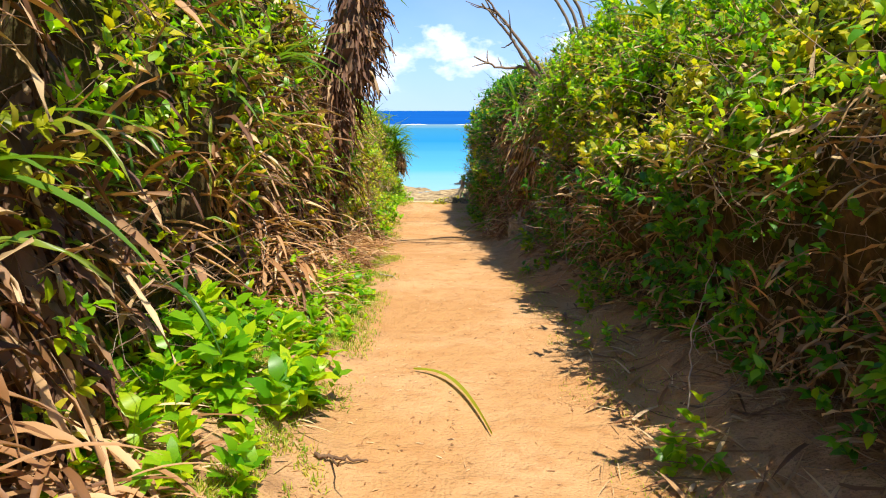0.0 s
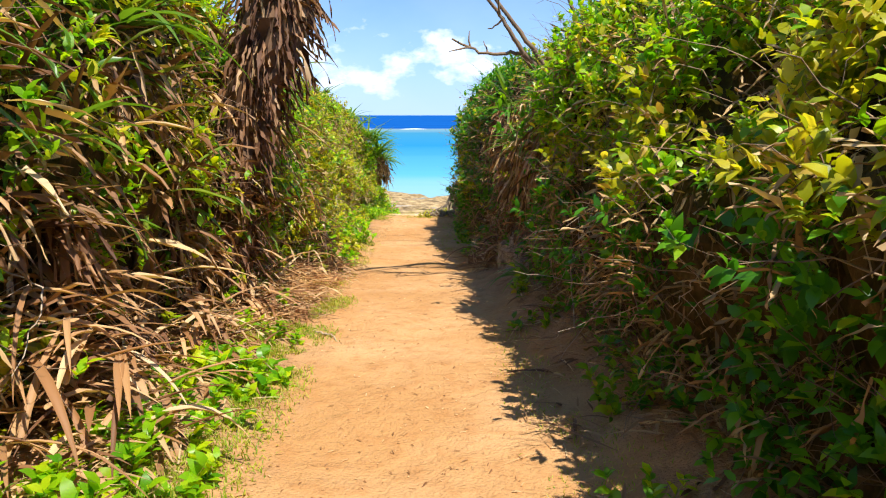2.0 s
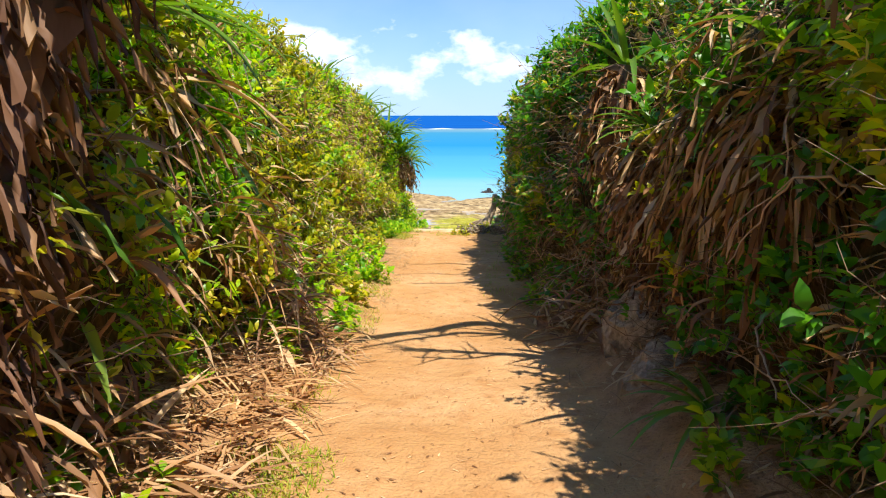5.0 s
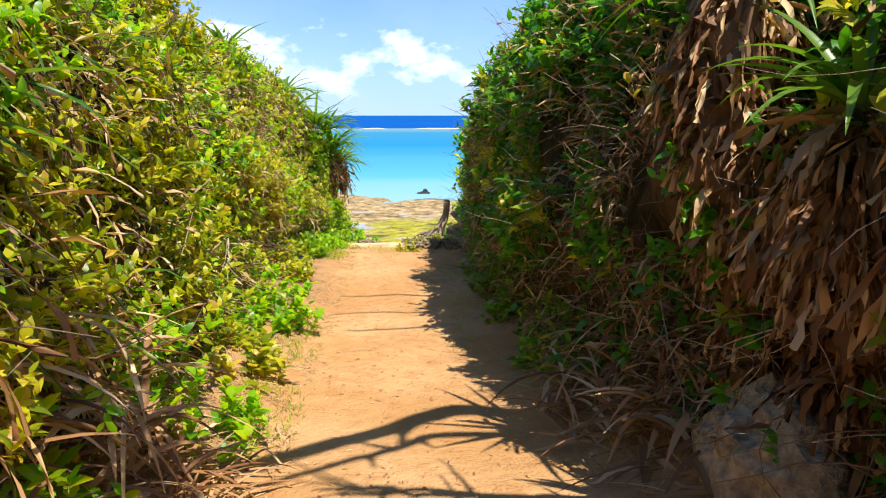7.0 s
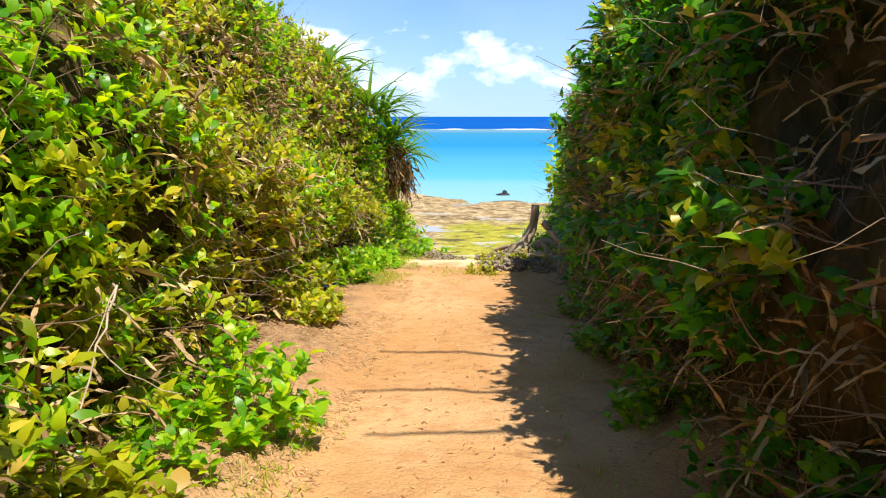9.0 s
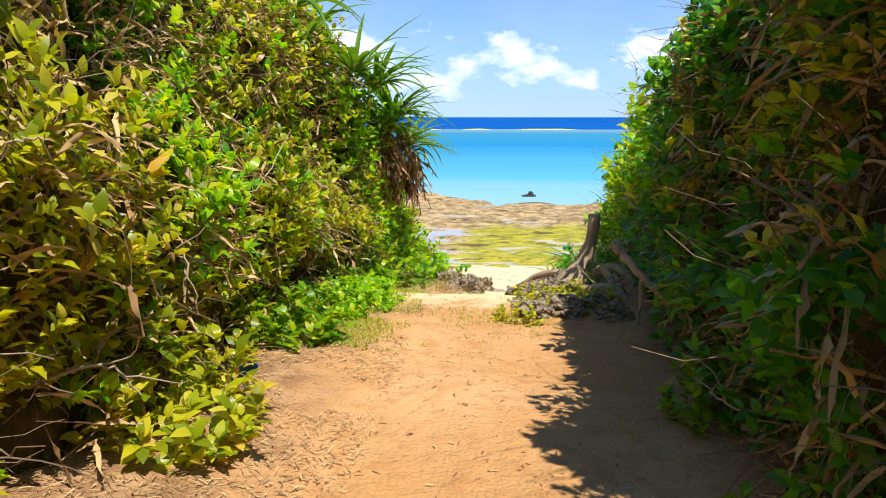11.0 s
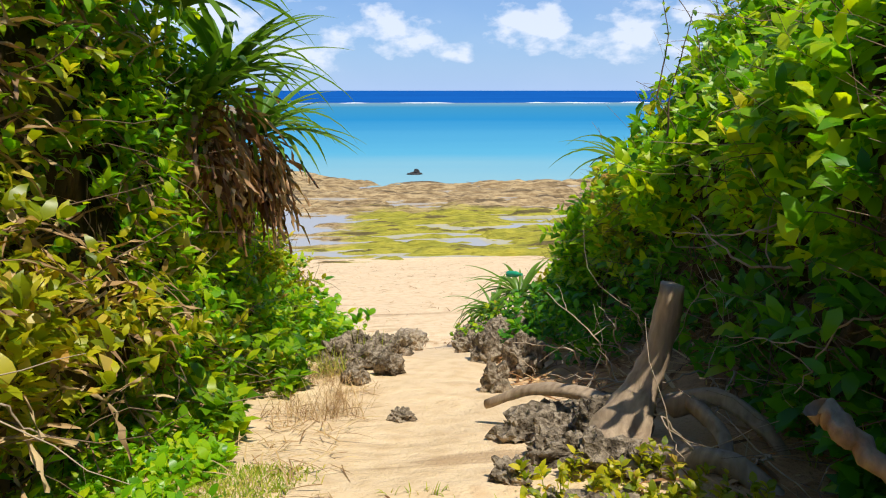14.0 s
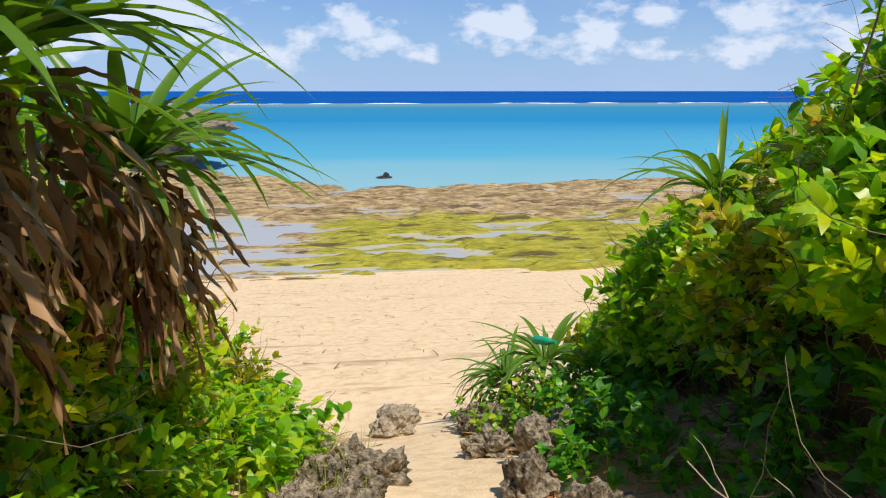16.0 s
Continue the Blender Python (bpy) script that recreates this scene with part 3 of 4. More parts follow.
def pandanus(place, green, dead, size, label, skirt=1.0, trunk=True, toward=None, name="pandanus", bend=2.0):
    """A screw pine's crown: arching straps above, a skirt of dead ones below, a ringed trunk."""
    x, y, z = place
    gz0 = float(ground_z(x, y))
    e = thing(name, (x, y, gz0), label, "pandanus", "pandanus plants in the hedges")
    c = np.array(place)
    if trunk:
        t = np.linspace(0, 1, 9)
        path = np.stack([x + 0.12 * np.sin(t * 2.5) * (1 - t), y + 0.1 * np.sin(t * 3.1) * (1 - t), gz0 - 0.1 + (z - gz0 + 0.1) * t], -1)[None]
        v, f = tubes(path, np.array([0.075 * size + 0.02]), 9)
        mesh_object("trunk", v, f, BARK, e, smooth=True)
    for k in range(green):
        a = k * 2.399 + RNG.uniform(-0.2, 0.2)
        tilt = RNG.uniform(0.15, 1.35)
        d = np.array([[math.cos(a), math.sin(a), 0.1 + tilt]])
        if toward is not None:
            d = d + np.array([toward]) * 0.5
        L = np.array([size * RNG.uniform(0.5, 1.05)])
        v, f = strap_geo(c[None] + d * 0.04, d, L, np.array([0.03 * size * RNG.uniform(0.8, 1.2) + 0.006]), np.array([RNG.uniform(0.25 * bend, bend)]), 8, 0.45)
        mesh_object("frond", v, f, STRAP, e)
    if dead:
        a = RNG.uniform(0, 2 * math.pi, dead)
        d = np.stack([np.cos(a), np.sin(a), RNG.uniform(-1.3, 0.3, dead)], -1)
        if toward is not None:
            d = d + np.array(toward) * 0.4
        p = c + np.stack([0 * a, 0 * a, RNG.uniform(-0.45, 0.0, dead) * skirt], -1) + d * 0.05
        v, f = strap_geo(p, d, size * skirt * RNG.uniform(0.3, 0.75, dead), RNG.uniform(0.005, 0.017, dead), RNG.uniform(0.8, 4.5, dead), 7, 0.7)
        v = v + RNG.normal(0, 0.009, v.shape)
        tagged(mesh_object("dead_skirt", v, f, DEAD, e, "brown withered leaves hanging in a skirt"), kind="stuff")
    return e


G, B = "green pandanus with long arching strap leaves", "pandanus with a thick skirt of brown dead leaves"
IN_L, IN_R = (0.8, -0.2, 0), (-0.35, -0.35, 0)
pandanus((-1.75, 2.3, 1.25), 16, 70, 0.9, B, 1.2, toward=IN_L)
pandanus((-1.75, 3.1, 1.0), 10, 50, 0.8, B, 1.0, toward=IN_L)
pandanus((-1.7, 4.6, 1.55), 16, 70, 0.9, B, 1.1, toward=IN_L)
pandanus((-1.6, 5.6, 1.25), 10, 60, 0.85, B, 1.0, toward=IN_L)
pandanus((-1.6, 6.5, 1.9), 18, 70, 0.9, B, 1.2, toward=IN_L)


def pandanus_column(path, radii, dead, green, label, tone):
    """A leaning stem, thickly wrapped in drooping dead leaves, with a green head."""
    path = np.array(path, float)
    t = np.linspace(0, len(path) - 1, 24)
    mid = np.stack([np.interp(t, range(len(path)), path[:, i]) for i in range(3)], -1)
    rad = np.interp(t, range(len(path)), radii)
    e = thing("pandanus", tuple(path[0]), label, "pandanus", "pandanus plants in the hedges")
    v, n = [], 14
    for q, r0 in zip(mid, rad):
        for k in range(n):
            a = 2 * math.pi * k / n
            r1 = r0 * (0.72 + 0.16 * RNG.normal())
            v.append(q + np.array([math.cos(a) * r1, math.sin(a) * r1, 0.03 * RNG.normal()]))
    f = [(j * n + k, j * n + (k + 1) % n, (j + 1) * n + (k + 1) % n, (j + 1) * n + k) for j in range(len(mid) - 1) for k in range(n)]
    f.append(tuple((len(mid) - 1) * n + k for k in range(n)))
    mesh_object("trunk", v, f, BARK, e)
    w = RNG.uniform(0, 1, dead) ** 0.8 * (len(mid) - 1)
    c = np.stack([np.interp(w, range(len(mid)), mid[:, i]) for i in range(3)], -1)
    r2 = np.interp(w, range(len(mid)), rad)
    a = RNG.uniform(0, 2 * math.pi, dead)
    d = np.stack([np.cos(a), np.sin(a), RNG.uniform(-1.6, 0.2, dead)], -1)
    p = c + np.stack([np.cos(a) * r2 * 0.6, np.sin(a) * r2 * 0.6, 0 * a], -1)
    v, f = strap_geo(p, d, r2 * RNG.uniform(0.5, 1.35, dead), RNG.uniform(0.006, 0.022, dead), RNG.uniform(1.0, 4.0, dead), 6, 0.7)
    tagged(mesh_object("dead_skirt", v + RNG.normal(0, 0.008, v.shape), f, tone, e, "brown withered leaves wrapped round the stem"), kind="stuff")
    for k in range(green):
        a = k * 2.399
        d = np.array([[math.cos(a), math.sin(a), RNG.uniform(0.1, 1.4)]])
        v, f = strap_geo(mid[-1:] + d * 0.05, d, np.array([RNG.uniform(0.5, 0.9)]), np.array([RNG.uniform(0.02, 0.03)]), np.array([RNG.uniform(0.5, 2.0)]), 8, 0.45)
        mesh_object("frond", v, f, STRAP, e)
    return e


pandanus_column([(-1.6, 2.55, -0.1), (-1.55, 2.5, 0.5), (-1.6, 2.5, 1.0), (-1.7, 2.6, 1.6), (-1.75, 2.7, 2.3)], [0.26, 0.24, 0.2, 0.22, 0.26], 620, 14,
                "shaggy pandanus stem wrapped in brown dead leaves", WITHERED)
pandanus_column([(-1.6, 8.15, -0.3), (-1.5, 8.15, 0.6), (-1.33, 8.2, 1.4), (-1.08, 8.3, 2.1), (-0.95, 8.35, 2.9)], [0.22, 0.26, 0.3, 0.36, 0.3], 900, 22,
                "tall leaning pandanus column wrapped in dark brown dead leaves", WITHERED)
pandanus((-1.6, 7.2, 0.75), 4, 80, 0.8, B, 1.0, toward=IN_L)
pandanus((-1.75, 9.9, 1.65), 22, 120, 1.1, B, 1.2, toward=IN_L)
pandanus((-1.85, 11.0, 0.9), 18, 90, 0.9, B, 1.0, toward=IN_L)
pandanus((-2.1, 12.0, 1.9), 16, 0, 0.9, G)
pandanus((-2.3, 17.6, 1.75), 16, 0, 0.7, G)
pandanus((-2.0, 20.0, 1.3), 20, 30, 0.8, G, toward=IN_L)
pandanus((-1.5, 21.1, 0.7), 42, 0, 0.75, G, 1.0, toward=(0.2, 0.0, 0.3), trunk=False)
pandanus((-1.5, 21.4, 0.25), 46, 60, 0.72, B, 0.8, toward=(0.4, -0.1, 0.1), trunk=False)
pandanus((-1.6, 20.6, 0.8), 22, 0, 0.85, G, 1.0, toward=(0.3, -0.2, 0.2), trunk=False)
pandanus((-1.85, 19.8, 1.0), 14, 0, 0.8, G, 1.0, toward=(0.4, -0.2, 0.2), trunk=False)
pandanus((-1.38, 22.3, 0.05), 60, 170, 0.72, B, 0.8, toward=(0.35, -0.3, 0.1), trunk=False, bend=2.6)
pandanus((-1.42, 21.7, 0.4), 44, 60, 0.8, G, 0.8, toward=(0.3, -0.3, 0.3), trunk=False)
pandanus((1.5, 9.4, 1.35), 6, 160, 0.9, B, 1.1, toward=IN_R)
pandanus((1.3, 10.85, 1.0), 26, 380, 0.6, B, 1.0, trunk=False, toward=IN_R)
pandanus_column([(1.6, 10.9, -0.3), (1.5, 10.9, 0.2), (1.4, 10.9, 0.8)], [0.2, 0.26, 0.26], 420, 0, "shaggy pandanus stem in the shaded hedge", WITHERED)
pandanus_column([(1.45, 11.5, -0.3), (1.35, 11.5, 0.3), (1.25, 11.55, 0.75), (1.2, 11.6, 1.2), (1.25, 11.6, 1.5)], [0.14, 0.18, 0.22, 0.27, 0.22], 560, 16, B, DEAD)
pandanus((1.5, 10.2, 1.3), 8, 240, 0.9, B, 1.25, toward=IN_R)
pandanus((1.3, 9.5, -0.3), 24, 20, 0.6, G, toward=IN_R, trunk=False)
pandanus((2.1, 7.0, 2.35), 22, 0, 0.9, G, toward=IN_R)
pandanus((2.2, 5.8, 2.3), 18, 0, 0.9, G)
pandanus((1.7, 24.0, -0.35), 22, 14, 0.85, "spiky blue-green pandanus behind the bright shrub", toward=(-0.5, 0, 0.2))
pandanus((0.75, 25.8, -2.35), 50, 40, 0.7, "low spiky palm-like plant at the edge of the beach", toward=(-0.5, -0.3, 0.0), trunk=False, bend=3.2)
pandanus((0.95, 25.2, -1.95), 40, 30, 0.7, "low spiky palm-like plant at the edge of the beach", toward=(-0.5, -0.2, 0.0), trunk=False, bend=3.0)



def leaf_bundle(c, way, n, length, label):
    """Broad bleached leaves that stick out of the bank side by side."""
    e = thing("dead_leaf_bundle", c, label, "dead leaves")
    for k in range(n):
        p = np.array([c]) + RNG.normal(0, 0.07, (1, 3)) * np.array([0.6, 1.6, 1.2])
        d = np.array([way]) + RNG.normal(0, 0.22, (1, 3))
        v, f = strap_geo(p, d, np.array([length * RNG.uniform(0.6, 1.1)]), np.array([RNG.uniform(0.018, 0.034)]), np.array([RNG.uniform(0.1, 0.9)]), 6, 0.6)
        mesh_object("dead_leaf", v, f, DEAD, e)
    return e


LB = "bundle of broad bleached pandanus leaves jutting from the bank"
leaf_bundle((-1.65, 5.75, 0.6), (1.0, -0.25, 0.05), 26, 0.55, LB)
leaf_bundle((-1.65, 5.45, 0.95), (0.9, 0.2, 0.3), 16, 0.5, LB)
leaf_bundle((-1.6, 5.35, 0.25), (0.8, -0.5, 0.1), 18, 0.45, LB)
leaf_bundle((-1.7, 6.9, 1.0), (0.9, -0.4, 0.1), 16, 0.5, LB)
leaf_bundle((-1.7, 4.0, 0.75), (0.9, -0.3, -0.1), 18, 0.5, LB)
leaf_bundle((-1.65, 3.2, 0.95), (0.8, -0.4, -0.3), 14, 0.45, LB)
leaf_bundle((-1.6, 7.6, 0.45), (0.9, -0.3, -0.1), 16, 0.45, LB)
leaf_bundle((-1.7, 10.95, 0.2), (0.9, -0.5, 0.1), 20, 0.5, LB)
leaf_bundle((1.4, 12.45, -0.35), (-0.8, -0.3, 0.2), 16, 0.4, "bundle of brown pandanus leaves in the shaded bank")

# ---- litter, grass and low plants ----


def litter(name, n, x0, x1, y0, y1, mat, label, lo=0.06, hi=0.35, lift=0.05, wide=(0.005, 0.016)):
    x, y = RNG.uniform(x0, x1, n), RNG.uniform(y0, y1, n)
    keep = lumps(x * 1.3, y * 1.3, 0 * x, 31.0) > -0.25
    x, y = x[keep], y[keep]
    n = len(x)
    a = RNG.uniform(0, 2 * math.pi, n)
    p = np.stack([x, y, ground_z(x, y) + RNG.uniform(0.004, lift, n)], -1)
    d = np.stack([np.cos(a), np.sin(a), RNG.uniform(-0.05, 0.25, n)], -1)
    v, f = strap_geo(p, d, RNG.uniform(lo, hi, n), RNG.uniform(*wide, n), RNG.uniform(0.1, 0.7, n), 4, 0.4)
    v[:, 2] = np.maximum(v[:, 2], ground_z(v[:, 0], v[:, 1]) + 0.003)
    return tagged(mesh_object(name, v, f, mat), label, "leaf litter", kind="stuff")


L1 = "dry tan pandanus leaves littering the bank"
litter("leaf_litter", 2200, -1.9, -0.95, 0.5, 9.0, DEAD, L1, 0.05, 0.35, 0.08)
litter("leaf_litter", 1500, -1.9, -0.72, 0.5, 12.5, STRAW, L1, 0.05, 0.3, 0.05, (0.002, 0.007))
litter("leaf_litter", 1500, -1.9, -0.9, 8.0, 12.0, DEAD, L1, 0.08, 0.45, 0.10)
litter("leaf_litter", 14000, -1.9, -0.8, 12.0, 20.0, STRAW, "dry straw and twigs under the sunlit hedge", 0.015, 0.06, 0.02, (0.001, 0.004))
litter("leaf_litter", 1500, 1.0, 1.9, 0.5, 20.0, DEAD, "brown leaf litter under the shaded hedge", 0.05, 0.35, 0.06)
litter("leaf_litter", 1600, 0.75, 1.8, 1.0, 20.0, STRAW, "dry twigs and straw under the shaded hedge", 0.05, 0.3, 0.05, (0.0015, 0.004))
litter("leaf_litter", 4200, -1.1, 1.3, 1.0, 20.0, DEAD, "small brown leaf bits scattered on the earth path", 0.01, 0.05, 0.006, (0.002, 0.006))
litter("leaf_litter", 900, 0.3, 1.6, 19.8, 25.0, DEAD, "brown leaf litter under the overhanging shrub", 0.05, 0.3, 0.05)
litter("leaf_litter", 800, -1.6, -0.75, 19.8, 25.0, STRAW, "dry straw on the rocky edge of the drop", 0.05, 0.25, 0.05, (0.002, 0.005))
litter("leaf_litter", 900, -4.0, 4.5, 24.5, 41.0, DEAD, "dry seaweed and leaf bits washed up on the sand", 0.04, 0.25, 0.01, (0.004, 0.012))


def heap(x, y, r, n, h, label):
    """A heap of fallen pandanus leaves."""
    a, q = RNG.uniform(0, 2 * math.pi, n), r * np.sqrt(RNG.uniform(0, 1, n))
    px, py = x + q * np.cos(a), y + q * np.sin(a) * 1.4
    p = np.stack([px, py, ground_z(px, py) + h * (1 - (q / r) ** 2) * RNG.uniform(0.2, 1, n)], -1)
    b = RNG.uniform(0, 2 * math.pi, n)
    d = np.stack([np.cos(b) + 0.3, np.sin(b) - 0.4, RNG.uniform(-0.2, 0.7, n)], -1)
    v, f = strap_geo(p, d, RNG.uniform(0.2, 0.65, n), RNG.uniform(0.008, 0.026, n), RNG.uniform(0.3, 2.2, n), 6, 0.6)
    v[:, 2] = np.maximum(v[:, 2], ground_z(v[:, 0], v[:, 1]) + 0.004)
    return tagged(mesh_object("leaf_heap", v, f, DEAD), label, "leaf litter", kind="stuff")


heap(-1.45, 1.9, 0.5, 160, 0.45, "heap of fallen brown pandanus leaves on the bank")
heap(-1.5, 5.2, 0.55, 260, 0.75, "heap of fallen tan pandanus leaves on the bank")
heap(-1.6, 6.6, 0.5, 160, 0.6, "heap of fallen brown pandanus leaves on the bank")
heap(-1.6, 8.6, 0.5, 200, 0.5, "heap of fallen brown pandanus leaves on the bank")
heap(-1.55, 11.3, 0.5, 260, 0.8, "heap of bleached dead leaves and twigs")
heap(1.4, 11.6, 0.45, 200, 0.5, "heap of brown dead leaves in the shade")
heap(1.15, 12.6, 0.45, 240, 0.5, "heap of brown dead leaves in the shade")


def grass(n, x0, x1, y0, y1, h, label, mat=None, thin=0.003):
    x, y = RNG.uniform(x0, x1, n), RNG.uniform(y0, y1, n)
    keep = lumps(x * 2.0, y * 1.6, 0 * x, 44.0) > 0.0
    keep &= RNG.uniform(0, 1, n) < np.minimum(x - x0, x1 - x) / (0.4 * (x1 - x0))
    x, y = x[keep], y[keep]
    n = len(x)
    p = np.stack([x, y, ground_z(x, y) - 0.005], -1)
    d = np.stack([RNG.normal(0, 0.5, n), RNG.normal(0, 0.5, n), np.ones(n)], -1)
    v, f = strap_geo(p, d, h * RNG.uniform(0.4, 1.2, n), np.full(n, thin), RNG.uniform(0.3, 2.0, n), 3, 0.3)
    return tagged(mesh_object("grass_patch", v, f, mat or GRASS), label, "grass", kind="stuff")


GL = "short yellow-green grass at the edge of the path"
grass(36000, -1.4, -0.5, 1.5, 9.5, 0.06, GL, None, 0.004)
grass(8000, -1.3, -0.75, 2.0, 9.0, 0.09, GL)
grass(5000, -1.3, -0.75, 9.0, 15.0, 0.08, GL)
grass(9000, 0.7, 1.5, 2.0, 8.5, 0.035, GL, None, 0.003)
grass(1500, 0.2, 0.75, 13.5, 20.0, 0.06, "sparse dry grass tufts on the earth path")
grass(12000, -1.6, -0.8, 18.2, 20.4, 0.05, "short bright green grass at the foot of the hedge")
grass(2500, -1.0, 0.5, 18.3, 20.0, 0.05, "mixed green and dry grass where the path drops")
grass(3500, -1.3, -0.6, 21.2, 24.6, 0.22, "dry reddish grass on the rocky edge", STRAW, 0.002)
grass(3500, -1.2, -0.55, 22.5, 25.0, 0.28, "green grass tuft on the rocky edge")


def low_plant(x, y, r, n, h, leaf, label, mat=None):
    z = float(ground_z(x, y))
    e = thing("low_plant", (x, y, z), label, "plant", "low plants beside the path")
    a, q = RNG.uniform(0, 2 * math.pi, n), r * np.sqrt(RNG.uniform(0, 1, n))
    px, py = x + q * np.cos(a), y + q * np.sin(a)
    base = np.stack([px, py, ground_z(px, py) - 0.02], -1)
    d = np.stack([0.5 * np.cos(a) * q / r, 0.5 * np.sin(a) * q / r, np.ones(n)], -1) + RNG.normal(0, 0.15, (n, 3))
    hh = h * (1 - 0.6 * (q / r) ** 2) * RNG.uniform(0.6, 1.1, n)
    path = wander(base, d, hh, 5, 0.12)
    v, f = tubes(path, np.full(n, 0.003), 3)
    tagged(mesh_object("stalk_tangle", v, f, GRASS, e), kind="stuff")
    v, f = rosettes(path[:, -1], d, 7, leaf, 0.26, 1.1)
    v2, f2 = rosettes(path[:, 2], d, 5, leaf * 0.9, 0.26, 1.1)
    v, f = joined([(v, f), (v2, f2)])
    tagged(mesh_object("foliage", v, f, mat or LEAF_FRESH, e, smooth=True), kind="stuff")
    return e


LP = "low bright green broad-leaved plant on the bank"
low_plant(-1.15, 3.55, 0.42, 46, 0.55, 0.15, LP)
low_plant(-1.2, 2.75, 0.35, 34, 0.4, 0.12, LP)
low_plant(-1.05, 4.35, 0.3, 40, 0.3, 0.09, LP)
low_plant(-1.0, 6.5, 0.32, 46, 0.22, 0.10, LP)
low_plant(-1.0, 5.2, 0.3, 40, 0.2, 0.09, LP)
low_plant(-1.05, 7.6, 0.25, 26, 0.16, 0.07, LP)
low_plant(-1.0, 5.9, 0.3, 30, 0.15, 0.08, LP)
low_plant(-1.25, 8.6, 0.2, 16, 0.25, 0.09, LP)
low_plant(-1.3, 1.7, 0.3, 20, 0.3, 0.1, LP)
low_plant(-1.3, 12.2, 0.35, 40, 0.35, 0.09, LP)
low_plant(-1.35, 10.9, 0.2, 18, 0.3, 0.09, LP)
low_plant(-1.3, 14.0, 0.3, 30, 0.3, 0.08, LP)
low_plant(1.25, 3.1, 0.12, 5, 0.32, 0.10, "single bright green sprout in the shade")
low_plant(1.2, 4.9, 0.12, 5, 0.3, 0.07, "small green sprout at the foot of the hedge")
low_plant(1.2, 8.0, 0.25, 14, 0.22, 0.08, "small green sprout at the foot of the hedge", LEAF)
low_plant(-1.6, 16.8, 0.35, 60, 0.5, 0.09, "leafy yellow-green plant at the foot of the hedge", LEAF_GOLD)
low_plant(-1.6, 18.4, 0.3, 60, 0.4, 0.09, "leafy green plant at the foot of the hedge", LEAF)
low_plant(-1.75, 20.9, 0.4, 60, 0.5, 0.11, "leafy green plant where the sand begins", LEAF)
low_plant(-1.6, 22.2, 0.4, 60, 0.55, 0.12, "leafy green plant above the beach", LEAF)
low_plant(-1.3, 24.3, 0.35, 60, 0.75, 0.12, "fleshy rounded green beach shrub", LEAF_FRESH)
low_plant(-1.5, 23.4, 0.4, 70, 0.9, 0.12, "fleshy rounded green beach shrub", LEAF_FRESH)
low_plant(0.75, 24.6, 0.35, 80, 0.6, 0.07, "small dense green shrub between the rocks", LEAF)
low_plant(0.55, 25.3, 0.3, 60, 0.5, 0.06, "small dense green shrub between the rocks", LEAF)
for xx, yy in ((0.35, 19.5), (0.15, 19.45), (0.1, 19.95), (0.4, 20.0), (0.55, 19.7), (-0.05, 19.15)):
    low_plant(xx, yy, 0.2, 30, 0.16, 0.045, "small yellow-green weeds among the stones", LEAF_GOLD)

low_plant(-1.35, 14.6, 0.35, 50, 0.5, 0.10, "leafy yellow-green plant at the foot of the hedge", LEAF_FRESH)
low_plant(-1.3, 13.3, 0.3, 40, 0.35, 0.10, "leafy yellow-green plant at the foot of the hedge", LEAF_GOLD)
for yy in (6.1, 9.0, 13.6, 14.9, 16.2, 17.4):
    xx = float(np.interp(yy, GROWTH, RIGHT_BASE)) - 0.02
    low_plant(xx, yy, 0.25, 26, 0.4, 0.08, "sparse shaded green plant at the foot of the hedge", LEAF)
for xx, yy in ((1.25, 19.8), (1.0, 22.5), (0.85, 23.2), (0.8, 23.8), (0.95, 24.3)):
    low_plant(xx, yy, 0.3, 34, 0.6, 0.09, "shaded green plant under the overhanging shrub", LEAF_DEEP)

CR = "creeping bright green ground plant spilling onto the sand"
for xx, yy in ((-1.45, 19.2), (-1.4, 19.6), (-1.6, 20.3), (-1.7, 19.6), (-1.75, 20.6)):
    low_plant(xx, yy, 0.36, 90, 0.22, 0.06, CR)

# ---- branches and sticks ----


def branch(name, pts, r, mat, label, cat="branch", sides=7, forks=0, wob=0.02):
    """A crooked limb through a few points, with side shoots."""
    pts = np.array(pts, float)
    t = np.linspace(0, len(pts) - 1, 6 * len(pts))
    path = np.stack([np.interp(t, range(len(pts)), pts[:, i]) for i in range(3)], -1)
    k = np.array([0.25, 0.5, 0.25])
    for _ in range(3):
        path[1:-1] = k[0] * path[:-2] + k[1] * path[1:-1] + k[2] * path[2:]
    path[1:-1] += RNG.normal(0, wob * 0.35, path[1:-1].shape)
    e = thing(name, tuple(path[0]), label, cat)
    v, f = tubes(path[None], np.array([r]), sides)
    mesh_object("stem", v, f, mat, e, smooth=True)
    for i in range(forks):
        j = int(RNG.uniform(0.35, 0.95) * (len(path) - 2))
        d = path[j + 1] - path[j] + RNG.normal(0, 0.06, 3) + np.array([0, 0, 0.02])
        w = wander(path[j][None], d[None], np.array([RNG.uniform(0.2, 0.6)]), 6, 0.2)
        v, f = tubes(w, np.array([r * 0.45]), 5)
        mesh_object("side_shoot", v, f, mat, e, smooth=True)
    return e


